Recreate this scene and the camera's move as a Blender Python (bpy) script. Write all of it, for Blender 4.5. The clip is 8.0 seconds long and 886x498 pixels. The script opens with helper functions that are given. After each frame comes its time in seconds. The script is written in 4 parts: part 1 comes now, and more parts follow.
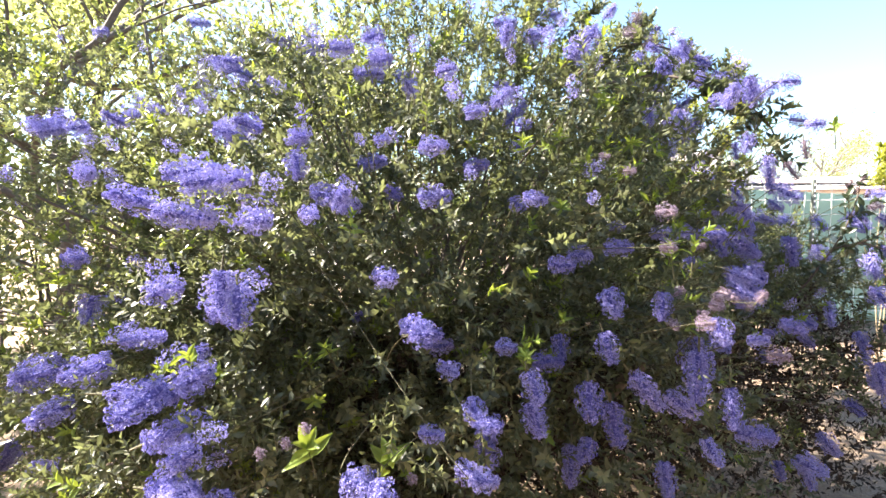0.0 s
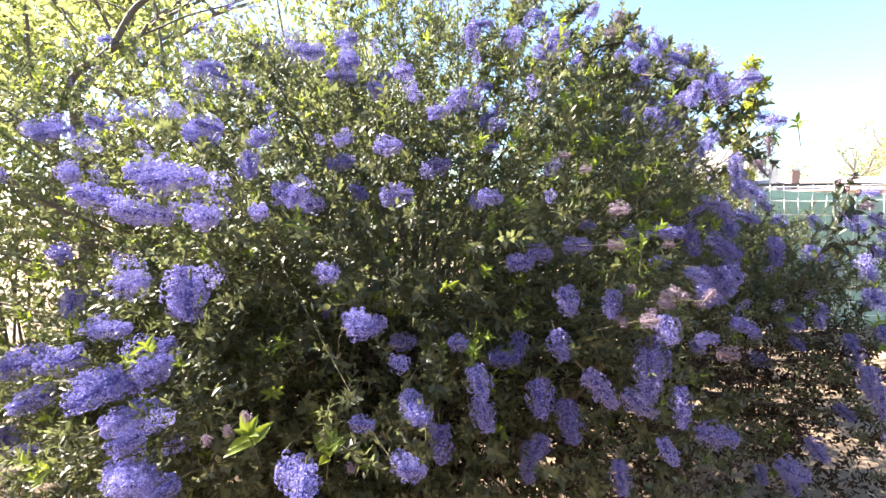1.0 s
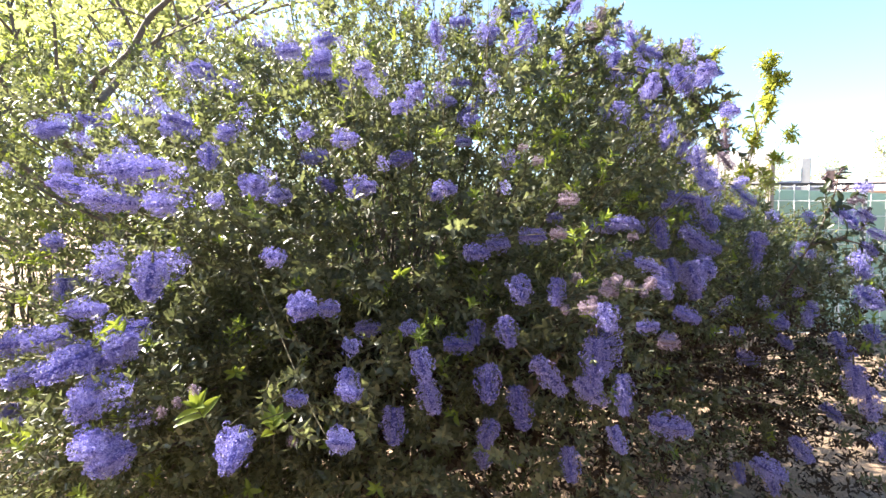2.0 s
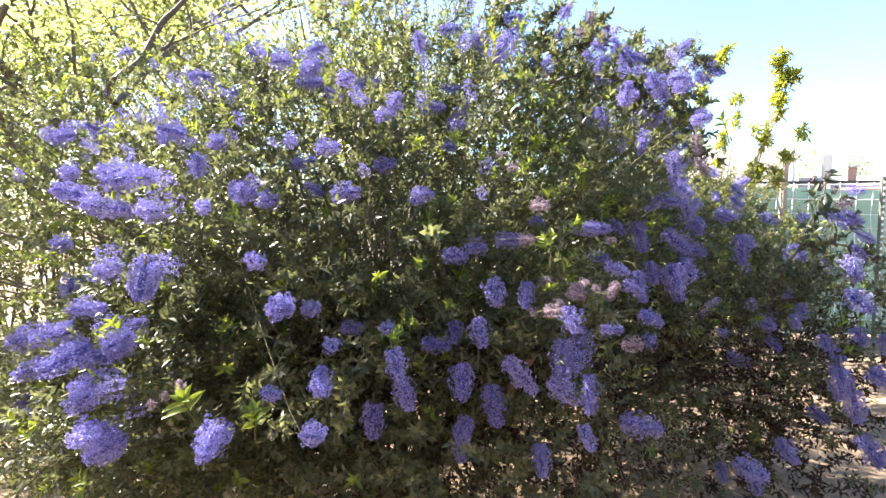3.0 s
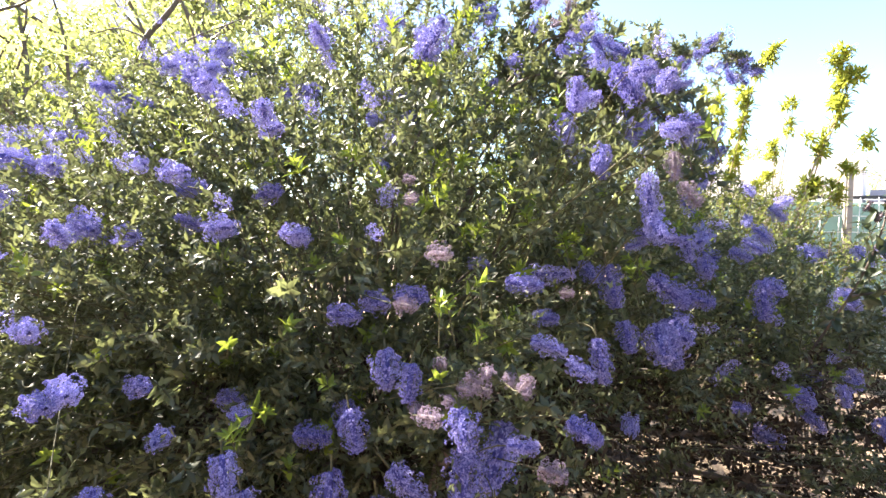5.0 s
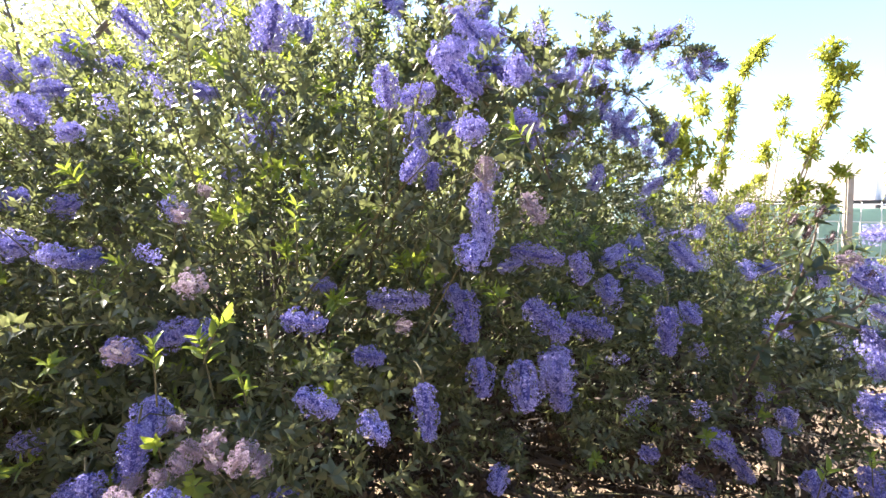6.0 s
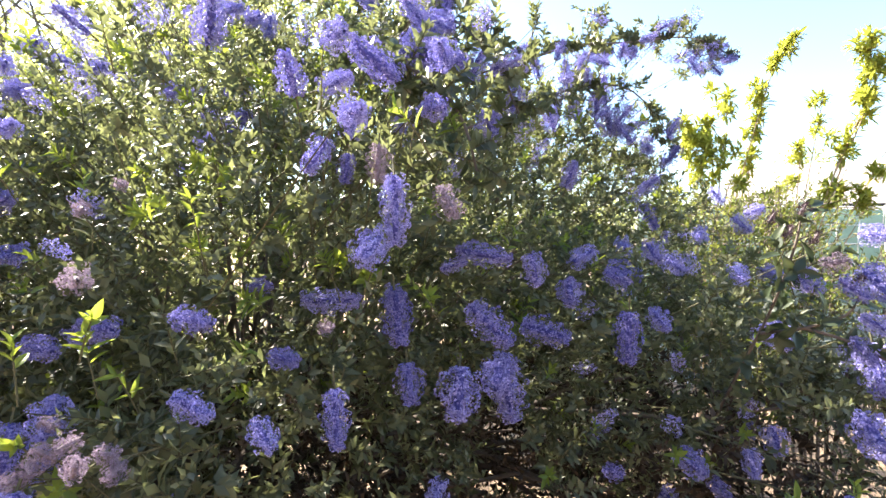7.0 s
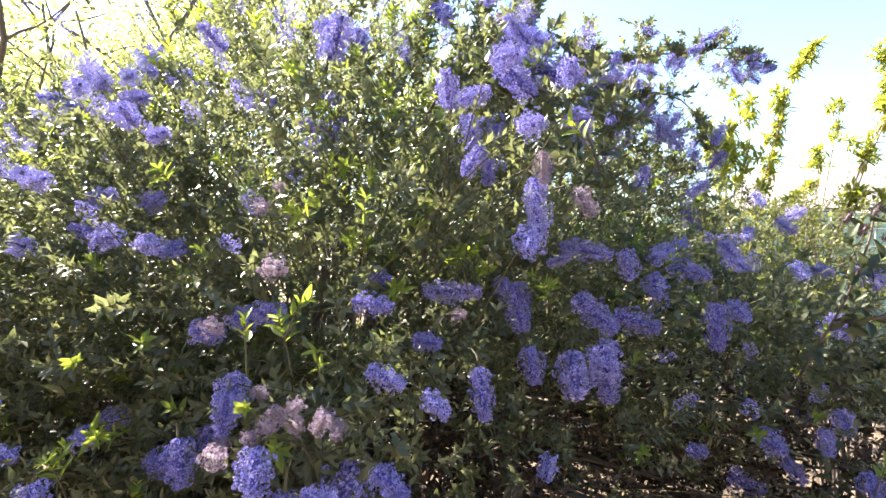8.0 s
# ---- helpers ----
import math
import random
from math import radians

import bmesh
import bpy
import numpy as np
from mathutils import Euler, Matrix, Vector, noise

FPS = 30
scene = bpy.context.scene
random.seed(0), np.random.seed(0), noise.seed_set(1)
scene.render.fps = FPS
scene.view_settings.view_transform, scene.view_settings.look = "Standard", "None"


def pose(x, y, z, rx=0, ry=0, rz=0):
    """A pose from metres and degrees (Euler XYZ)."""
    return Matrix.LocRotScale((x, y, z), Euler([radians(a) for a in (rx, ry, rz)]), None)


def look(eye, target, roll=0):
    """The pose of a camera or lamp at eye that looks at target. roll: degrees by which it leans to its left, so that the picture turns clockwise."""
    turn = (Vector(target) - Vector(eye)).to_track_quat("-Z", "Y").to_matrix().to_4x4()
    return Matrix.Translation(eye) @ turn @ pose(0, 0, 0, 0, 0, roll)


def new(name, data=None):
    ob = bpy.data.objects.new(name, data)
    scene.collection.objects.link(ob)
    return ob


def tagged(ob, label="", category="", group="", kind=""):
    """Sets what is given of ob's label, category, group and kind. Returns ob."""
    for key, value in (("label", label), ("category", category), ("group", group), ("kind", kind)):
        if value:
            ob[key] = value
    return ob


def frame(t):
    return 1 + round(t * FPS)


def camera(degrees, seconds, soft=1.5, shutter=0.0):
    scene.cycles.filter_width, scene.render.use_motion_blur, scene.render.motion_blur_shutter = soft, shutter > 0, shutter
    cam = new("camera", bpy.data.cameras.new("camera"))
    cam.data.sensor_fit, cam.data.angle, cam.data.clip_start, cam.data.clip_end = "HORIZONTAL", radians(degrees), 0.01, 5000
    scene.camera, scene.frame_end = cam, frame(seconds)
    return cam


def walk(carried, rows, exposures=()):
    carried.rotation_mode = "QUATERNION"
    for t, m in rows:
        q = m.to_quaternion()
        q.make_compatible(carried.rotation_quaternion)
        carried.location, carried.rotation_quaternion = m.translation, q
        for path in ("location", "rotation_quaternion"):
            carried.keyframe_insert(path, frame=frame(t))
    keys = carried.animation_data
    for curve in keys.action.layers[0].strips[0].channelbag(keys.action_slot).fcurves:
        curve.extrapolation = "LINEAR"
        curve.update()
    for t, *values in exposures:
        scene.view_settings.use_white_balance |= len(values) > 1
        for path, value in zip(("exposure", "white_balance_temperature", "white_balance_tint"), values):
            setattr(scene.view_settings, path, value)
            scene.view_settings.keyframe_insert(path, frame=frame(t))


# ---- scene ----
cam = camera(84.5, 8.0)
PATH = [
    (0, (0.000, 0.000, 1.330), (-0.001, 1.995, 1.184), -0.4),
    (0.5, (0.065, -0.009, 1.324), (0.019, 1.985, 1.177), -0.4),
    (1, (0.147, -0.019, 1.321), (0.051, 1.974, 1.183), -0.4),
    (1.5, (0.216, -0.028, 1.316), (0.059, 1.961, 1.183), -0.3),
    (2, (0.313, -0.045, 1.294), (0.102, 1.940, 1.164), -0.2),
    (2.2, (0.343, -0.055, 1.286), (0.108, 1.928, 1.165), -0.2),
    (3.3, (0.455, -0.109, 1.320), (0.154, 1.863, 1.170), -0.1),
    (3.5, (0.498, -0.131, 1.318), (0.177, 1.839, 1.186), 0.0),
    (4, (0.547, -0.098, 1.331), (0.199, 1.867, 1.198), 0.2),
    (4.2, (0.561, -0.044, 1.361), (0.194, 1.918, 1.228), 0.1),
    (5.3, (0.724, 0.396, 1.389), (0.239, 2.334, 1.295), 0.1),
    (5.5, (0.785, 0.449, 1.403), (0.296, 2.386, 1.305), 0.1),
    (6, (0.940, 0.518, 1.403), (0.418, 2.447, 1.314), 0.1),
    (6.5, (1.041, 0.555, 1.402), (0.427, 2.456, 1.320), 0.3),
    (7, (1.089, 0.616, 1.391), (0.434, 2.504, 1.320), 0.3),
    (7.5, (1.078, 0.642, 1.377), (0.376, 2.514, 1.322), 0.5),
    (8, (0.920, 0.462, 1.378), (0.264, 2.350, 1.323), 0.4),
]
EXPOSURES = [(0, 3.05), (1, 2.95), (2, 2.88), (3.5, 3.0), (4.2, 3.04), (5.3, 3.15), (8, 3.15)]
walk(cam, [(t, look(eye, target, roll)) for t, eye, target, roll in PATH], EXPOSURES)

# ---- daylight: low sun from behind and to one side of the shrub ----
SUN_AZ, SUN_EL = 68.0, 40.0          # degrees left of +y, degrees up
sun_way = Vector((-math.sin(radians(SUN_AZ)) * math.cos(radians(SUN_EL)),
                  math.cos(radians(SUN_AZ)) * math.cos(radians(SUN_EL)), math.sin(radians(SUN_EL))))
sun = new("sun", bpy.data.lights.new("sun", "SUN"))
sun.data.energy, sun.data.angle, sun.data.color = 5.0, radians(0.6), (1.0, 0.90, 0.78)
sun.matrix_world = look(sun_way * 30, (0, 0, 0))
world = bpy.data.worlds.new("sky")
scene.world = world
world.use_nodes = True
wn = world.node_tree.nodes
sky = wn.new("ShaderNodeTexSky")
sky.sky_type, sky.sun_disc = "NISHITA", False
sky.sun_elevation, sky.sun_rotation = radians(SUN_EL), radians(-SUN_AZ)
sky.air_density, sky.dust_density, sky.ozone_density = 1.0, 0.7, 3.0
world.node_tree.links.new(sky.outputs[0], wn["Background"].inputs[0])
wn["Background"].inputs[1].default_value = 0.062
# ---- materials ----
def material(name):
    m = bpy.data.materials.new(name)
    m.use_nodes = True
    return m, m.node_tree.nodes, m.node_tree.links, m.node_tree.nodes["Principled BSDF"]


def mixed(nt, links, factor, a, b):
    """A colour between a and b by a factor socket."""
    n = nt.new("ShaderNodeMix")
    n.data_type = "RGBA"
    links.new(factor, n.inputs[0])
    n.inputs[6].default_value, n.inputs[7].default_value = (*a, 1), (*b, 1)
    return n.outputs[2]


def noise_of(nt, links, scale, detail=4.0, rough=0.55, world_space=True):
    n = nt.new("ShaderNodeTexNoise")
    n.inputs["Scale"].default_value, n.inputs["Detail"].default_value, n.inputs["Roughness"].default_value = scale, detail, rough
    if world_space:
        g = nt.new("ShaderNodeNewGeometry")
        links.new(g.outputs["Position"], n.inputs["Vector"])
    return n.outputs["Fac"]


def bumped(nt, links, bsdf, height, strength, distance):
    b = nt.new("ShaderNodeBump")
    b.inputs["Strength"].default_value, b.inputs["Distance"].default_value = strength, distance
    links.new(height, b.inputs["Height"])
    links.new(b.outputs[0], bsdf.inputs["Normal"])


def thin_tissue(name, dark, light, through_colour, share, rough, per_object=False, gloss=0.2):
    """Leaf or petal: varied per piece, lets part of the light through."""
    m, nt, links, bsdf = material(name)
    src = nt.new("ShaderNodeObjectInfo").outputs["Random"] if per_object else nt.new("ShaderNodeNewGeometry").outputs["Random Per Island"]
    isl = nt.new("ShaderNodeNewGeometry").outputs["Random Per Island"]
    mean = nt.new("ShaderNodeMath")
    mean.operation = "MULTIPLY_ADD"
    links.new(src, mean.inputs[0])
    mean.inputs[1].default_value = 0.3 if per_object else 0.5
    half = nt.new("ShaderNodeMath")
    half.operation = "MULTIPLY"
    links.new(isl, half.inputs[0])
    half.inputs[1].default_value = 0.7 if per_object else 0.5
    links.new(half.outputs[0], mean.inputs[2])
    links.new(mixed(nt, links, mean.outputs[0], dark, light), bsdf.inputs["Base Color"])
    bsdf.inputs["Roughness"].default_value, bsdf.inputs["Specular IOR Level"].default_value = rough, gloss
    tr = nt.new("ShaderNodeBsdfTranslucent")
    links.new(mixed(nt, links, mean.outputs[0], tuple(0.7 * c for c in through_colour), through_colour), tr.inputs[0])
    mix = nt.new("ShaderNodeMixShader")
    mix.inputs[0].default_value = share
    links.new(bsdf.outputs[0], mix.inputs[1])
    links.new(tr.outputs[0], mix.inputs[2])
    links.new(mix.outputs[0], nt["Material Output"].inputs[0])
    return m


LEAF = thin_tissue("mature_leaf", (0.036, 0.044, 0.024), (0.142, 0.150, 0.082), (0.33, 0.37, 0.14), 0.25, 0.44, gloss=0.35)
YOUNG = thin_tissue("young_leaf", (0.085, 0.135, 0.028), (0.19, 0.25, 0.05), (0.40, 0.48, 0.06), 0.38, 0.42)
# petal range widened: sunlit and shadowed florets mixed into the colour at random
PETAL = thin_tissue("petal", (0.028, 0.028, 0.22), (0.60, 0.56, 0.91), (0.22, 0.21, 0.74), 0.18, 0.5, True)
FADED = thin_tissue("faded_petal", (0.14, 0.10, 0.16), (0.46, 0.37, 0.45), (0.38, 0.30, 0.39), 0.28, 0.7, True)
SILVER = thin_tissue("silvery_leaf", (0.30, 0.33, 0.28), (0.48, 0.52, 0.45), (0.50, 0.56, 0.42), 0.30, 0.5)
LEATHER = thin_tissue("leathery_leaf", (0.018, 0.030, 0.016), (0.060, 0.078, 0.042), (0.14, 0.18, 0.06), 0.14, 0.40, gloss=0.35)
SEED = thin_tissue("seed_head", (0.030, 0.018, 0.028), (0.085, 0.050, 0.065), (0.08, 0.04, 0.05), 0.10, 0.7, True)
GOLD = thin_tissue("yellow_green_leaf", (0.23, 0.245, 0.042), (0.41, 0.42, 0.080), (0.45, 0.48, 0.07), 0.36, 0.4)
OLIVE = thin_tissue("olive_leaf", (0.075, 0.10, 0.026), (0.18, 0.20, 0.052), (0.26, 0.29, 0.06), 0.32, 0.45)
# dead leaves, with the shrub's deep inner shade put into their dark brown
DRY_SHADE = thin_tissue("shaded_dead_leaf", (0.030, 0.022, 0.016), (0.085, 0.062, 0.043), (0.10, 0.065, 0.036), 0.12, 0.8)
PALE = thin_tissue("pale_spring_leaf", (0.13, 0.17, 0.07), (0.26, 0.29, 0.13), (0.50, 0.54, 0.17), 0.48, 0.5)


def bark(name, a, b, scale=40.0):
    m, nt, links, bsdf = material(name)
    f = noise_of(nt, links, scale, 6)
    links.new(mixed(nt, links, f, a, b), bsdf.inputs["Base Color"])
    bsdf.inputs["Roughness"].default_value = 0.85
    bumped(nt, links, bsdf, f, 0.6, 0.01)
    return m


BARK = bark("grey_brown_bark", (0.07, 0.052, 0.042), (0.18, 0.145, 0.118))
TWIG = bark("green_brown_twig", (0.055, 0.055, 0.025), (0.13, 0.115, 0.055), 90)
WOOD = bark("weathered_wood", (0.24, 0.20, 0.17), (0.40, 0.36, 0.31), 25)
STRAW = bark("dry_litter", (0.22, 0.15, 0.08), (0.52, 0.40, 0.25), 30)


def soil():
    m, nt, links, bsdf = material("sandy_soil")
    a, b = noise_of(nt, links, 1.3, 5), noise_of(nt, links, 38, 8, 0.7)
    ramp = nt.new("ShaderNodeValToRGB")
    ramp.color_ramp.elements[0].position, ramp.color_ramp.elements[1].position = 0.35, 0.68
    ramp.color_ramp.elements[0].color, ramp.color_ramp.elements[1].color = (0.12, 0.082, 0.055, 1), (0.42, 0.30, 0.20, 1)
    links.new(b, ramp.inputs[0])
    n = nt.new("ShaderNodeMix")
    n.data_type = "RGBA"
    links.new(a, n.inputs[0])
    links.new(ramp.outputs[0], n.inputs[6])
    n.inputs[7].default_value = (0.32, 0.23, 0.155, 1)
    links.new(n.outputs[2], bsdf.inputs["Base Color"])
    bsdf.inputs["Roughness"].default_value = 0.95
    bumped(nt, links, bsdf, b, 0.8, 0.03)
    return m


SOIL = soil()


def painted(name, a, b, scale, rough, metal=0.0, bump=0.2):
    m, nt, links, bsdf = material(name)
    f = noise_of(nt, links, scale, 5)
    links.new(mixed(nt, links, f, a, b), bsdf.inputs["Base Color"])
    bsdf.inputs["Roughness"].default_value, bsdf.inputs["Metallic"].default_value = rough, metal
    bumped(nt, links, bsdf, f, bump, 0.01)
    return m


WIRE = painted("galvanised_wire", (0.70, 0.71, 0.70), (0.86, 0.86, 0.84), 60, 0.45)
STEEL = painted("post_steel", (0.10, 0.12, 0.10), (0.20, 0.21, 0.18), 40, 0.6, 0.3)
WALL = painted("pale_stucco", (0.80, 0.72, 0.68), (0.88, 0.82, 0.78), 9, 0.9)
ROOF = painted("pinkish_roofing", (0.38, 0.29, 0.26), (0.54, 0.44, 0.40), 6, 0.9)
# dark brown for the added wall behind, so that it bounces little light
DARK_SCREEN = painted("dark_screen_brown", (0.10, 0.085, 0.07), (0.16, 0.14, 0.115), 7, 0.95)
BLACK = painted("dark_trim", (0.02, 0.02, 0.02), (0.05, 0.05, 0.05), 20, 0.6)
# grey of the chimney cap and of the house corner's painted shade
GREY = painted("cap_and_shade_grey", (0.30, 0.31, 0.32), (0.42, 0.43, 0.44), 20, 0.6, 0.1)
DULL = painted("dull_core", (0.13, 0.095, 0.11), (0.24, 0.19, 0.21), 90, 0.8)
# core of the blue heads: shade in the gaps, put in as dark blue
SHADED_CORE = painted("shaded_flower_core", (0.05, 0.05, 0.22), (0.13, 0.12, 0.38), 220, 0.95, 0.0, 0.6)
BRICK = painted("red_brick", (0.26, 0.17, 0.14), (0.36, 0.25, 0.21), 30, 0.9)


def shade_cloth():
    """Woven green netting: part of the light comes through."""
    m, nt, links, bsdf = material("green_shade_cloth")
    f = noise_of(nt, links, 2.2, 4)
    links.new(mixed(nt, links, f, (0.18, 0.26, 0.24), (0.29, 0.37, 0.345)), bsdf.inputs["Base Color"])
    bsdf.inputs["Roughness"].default_value = 0.8
    bumped(nt, links, bsdf, noise_of(nt, links, 6, 3), 0.5, 0.05)
    tr = nt.new("ShaderNodeBsdfTranslucent")
    tr.inputs[0].default_value = (0.35, 0.46, 0.43, 1)
    mix = nt.new("ShaderNodeMixShader")
    mix.inputs[0].default_value = 0.5
    links.new(bsdf.outputs[0], mix.inputs[1])
    links.new(tr.outputs[0], mix.inputs[2])
    links.new(mix.outputs[0], nt["Material Output"].inputs[0])
    return m


CLOTH = shade_cloth()
# ---- mesh helpers ----
def mesh_of(name, verts, tris, mat, smooth=True):
    verts, tris = np.asarray(verts, np.float32).reshape(-1, 3), np.asarray(tris, np.int32).reshape(-1, 3)
    me = bpy.data.meshes.new(name)
    me.vertices.add(len(verts))
    me.vertices.foreach_set("co", verts.ravel())
    me.loops.add(tris.size)
    me.loops.foreach_set("vertex_index", tris.ravel())
    me.polygons.add(len(tris))
    me.polygons.foreach_set("loop_start", np.arange(0, tris.size, 3, dtype=np.int32))
    me.polygons.foreach_set("use_smooth", np.full(len(tris), smooth))
    me.update(calc_edges=True)
    me.materials.append(mat)
    return me


def thing(name, label, category, group="", kind="", at=(0, 0, 0)):
    ob = tagged(new(name), label, category, group, kind)
    ob.location = at
    return ob


def child(name, mesh, parent, label="", m=None, kind=""):
    ob = new(name, mesh)
    ob.parent = parent
    if m is not None:
        ob.matrix_local = m
    return tagged(ob, label, kind=kind)


def part(name, bm, mat, parent, label=""):
    """Links a bmesh as one mesh under a thing or a part."""
    me = bpy.data.meshes.new(name)
    bm.to_mesh(me)
    bm.free()
    me.materials.append(mat)
    return child(name, me, parent, label)


def unit(v):
    return v / np.maximum(np.linalg.norm(v, axis=-1, keepdims=True), 1e-9)


LEAF_U = np.array([0.0, 0.30, 0.30, 0.30, 0.68, 0.68, 0.68, 1.0])
LEAF_S = np.array([0.0, -1.0, 0.0, 1.0, -0.78, 0.0, 0.78, 0.0])
LEAF_F = np.array([(0, 1, 2), (0, 2, 3), (1, 4, 5), (1, 5, 2), (2, 5, 6), (2, 6, 3), (4, 7, 5), (5, 7, 6)])


def leaf_arrays(base, way, up, length, width, fold=0.35, droop=0.18):
    """Folded lance-shaped leaves, eight triangles each. All inputs are rows, one a leaf."""
    base, way = np.reshape(base, (-1, 3)), unit(np.reshape(way, (-1, 3)))
    up = np.reshape(up, (-1, 3))
    up = unit(up - (up * way).sum(-1, keepdims=True) * way)
    side = np.cross(way, up)
    length, width = np.reshape(length, (-1, 1, 1)), np.reshape(width, (-1, 1, 1))
    u, s = LEAF_U[None, :, None], LEAF_S[None, :, None]
    v = base[:, None] + way[:, None] * u * length + side[:, None] * s * width * 0.5
    v = v + up[:, None] * (np.abs(s) * width * 0.5 * fold - droop * length * u**2)
    f = LEAF_F[None] + 8 * np.arange(len(base))[:, None, None]
    return v.reshape(-1, 3), f.reshape(-1, 3)


SMALL_U = np.array([0.0, 0.45, 0.45, 0.45, 1.0])
SMALL_S = np.array([0.0, -1.0, 0.0, 1.0, 0.0])
SMALL_F = np.array([(0, 1, 2), (0, 2, 3), (1, 4, 2), (2, 4, 3)])


def small_leaves(base, way, up, length, width):
    """Plainer folded leaves for the inside of crowns, four triangles each."""
    base, way = np.reshape(base, (-1, 3)), unit(np.reshape(way, (-1, 3)))
    up = np.reshape(up, (-1, 3))
    up = unit(up - (up * way).sum(-1, keepdims=True) * way)
    side = np.cross(way, up)
    length, width = np.reshape(length, (-1, 1, 1)), np.reshape(width, (-1, 1, 1))
    u, s = SMALL_U[None, :, None], SMALL_S[None, :, None]
    v = base[:, None] + way[:, None] * u * length + side[:, None] * s * width * 0.5 + up[:, None] * (np.abs(s) * width * 0.18 - 0.15 * length * u**2)
    f = SMALL_F[None] + 5 * np.arange(len(base))[:, None, None]
    return v.reshape(-1, 3), f.reshape(-1, 3)


def tubes(paths, radii, sides=4):
    """Tapered tubes along polylines of one point count: paths (n, k, 3), radii (n, k)."""
    paths, radii = np.asarray(paths, float), np.asarray(radii, float)
    n, k = paths.shape[:2]
    tangent = unit(np.gradient(paths, axis=1))
    ref = np.where(np.abs(tangent[..., 2:]) > 0.9, np.array([1.0, 0, 0]), np.array([0, 0, 1.0]))
    a = unit(np.cross(tangent, ref))
    b = np.cross(tangent, a)
    ang = np.arange(sides) * 2 * np.pi / sides
    ring = a[:, :, None] * np.cos(ang)[None, None, :, None] + b[:, :, None] * np.sin(ang)[None, None, :, None]
    v = paths[:, :, None] + ring * radii[:, :, None, None]
    i = np.arange(k - 1)[:, None] * sides + np.arange(sides)[None]
    j = np.arange(k - 1)[:, None] * sides + (np.arange(sides)[None] + 1) % sides
    quad = np.stack([np.stack([i, j, j + sides], -1), np.stack([i, j + sides, i + sides], -1)], 2).reshape(-1, 3)
    f = quad[None] + (np.arange(n) * k * sides)[:, None, None]
    return v.reshape(-1, 3), f.reshape(-1, 3)


def joined(pieces):
    """One (verts, tris) pair out of several."""
    vs, fs, n = [], [], 0
    for v, f in pieces:
        vs.append(v)
        fs.append(f + n)
        n += len(v)
    return np.concatenate(vs), np.concatenate(fs)


def shoots(rng, start, way, length, leaves, leaf_len, lean_up=0.35, tip_only=0.15, spread=58.0, slim=0.38):
    """Leafy shoots: returns stem paths (n, 6, 3) and leaf rows (base, way, up, length, width), each (n, leaves)."""
    n = len(start)
    way = unit(way)
    rise = np.array([0, 0, 1.0]) * lean_up + rng.normal(0, 0.22, (n, 3))
    t = np.linspace(0, 1, 6)[None, :, None]
    path = start[:, None] + length[:, None, None] * (way[:, None] * t + rise[:, None] * t**2 * 0.5)
    s = np.linspace(tip_only, 1.0, leaves)[None, :, None] + rng.normal(0, 0.015, (n, leaves, 1))
    base = start[:, None] + length[:, None, None] * (way[:, None] * s + rise[:, None] * s**2 * 0.5)
    tan = unit(way[:, None] + rise[:, None] * s)
    ref = unit(np.cross(way, rng.normal(0, 1, (n, 3))))[:, None]
    a = unit(np.cross(tan, np.broadcast_to(ref, tan.shape)))
    b = np.cross(tan, a)
    phi = (np.arange(leaves) * 2.39996)[None, :, None] + rng.uniform(0, 6.28, (n, 1, 1)) + rng.normal(0, 0.3, (n, leaves, 1))
    open_ = np.radians(spread - 26 * s**3 + rng.normal(0, 9, (n, leaves, 1)))
    out = a * np.cos(phi) + b * np.sin(phi)
    lw = unit(tan * np.cos(open_) + out * np.sin(open_) + rng.normal(0, 0.10, (n, leaves, 3)))
    up = tan - out * 0.3 + rng.normal(0, 0.25, (n, leaves, 3))
    size = leaf_len * rng.uniform(0.6, 1.15, (n, leaves)) * (1.0 - 0.35 * s[..., 0] ** 4)
    return path, (base, lw, up, size, size * slim * rng.uniform(0.85, 1.2, (n, leaves)))


def leaves_of(rows):
    rows = [np.asarray(r) for r in rows]
    return leaf_arrays(rows[0].reshape(-1, 3), rows[1].reshape(-1, 3), rows[2].reshape(-1, 3), rows[3].ravel(), rows[4].ravel())


# ---- flower heads: x, y, z of the middle, length and width in metres, and the slope of the axis in degrees, limb by limb ----
CENTRE_LOW = [
    (0.52, 0.98, 0.99, 0.116, 0.059, 95), (0.43, 1.01, 0.95, 0.114, 0.056, 45), (0.37, 1.03, 0.87, 0.104, 0.062, 80),
    (0.57, 0.94, 0.94, 0.087, 0.042, 90), (0.48, 1.02, 0.75, 0.082, 0.046, 90), (0.34, 0.99, 1.05, 0.074, 0.048, 70),
    (0.61, 0.93, 1.08, 0.047, 0.030, 0),
]
CENTRE_MID = [
    (0.37, 1.06, 1.13, 0.070, 0.061, 80), (0.60, 1.08, 1.28, 0.067, 0.034, 10), (0.40, 1.11, 1.25, 0.066, 0.048, 0),
    (0.44, 0.97, 1.14, 0.064, 0.039, 90), (0.32, 1.14, 1.23, 0.060, 0.051, 0), (0.53, 0.92, 1.10, 0.059, 0.050, 80),
    (0.48, 1.35, 1.29, 0.050, 0.035, 0),
]
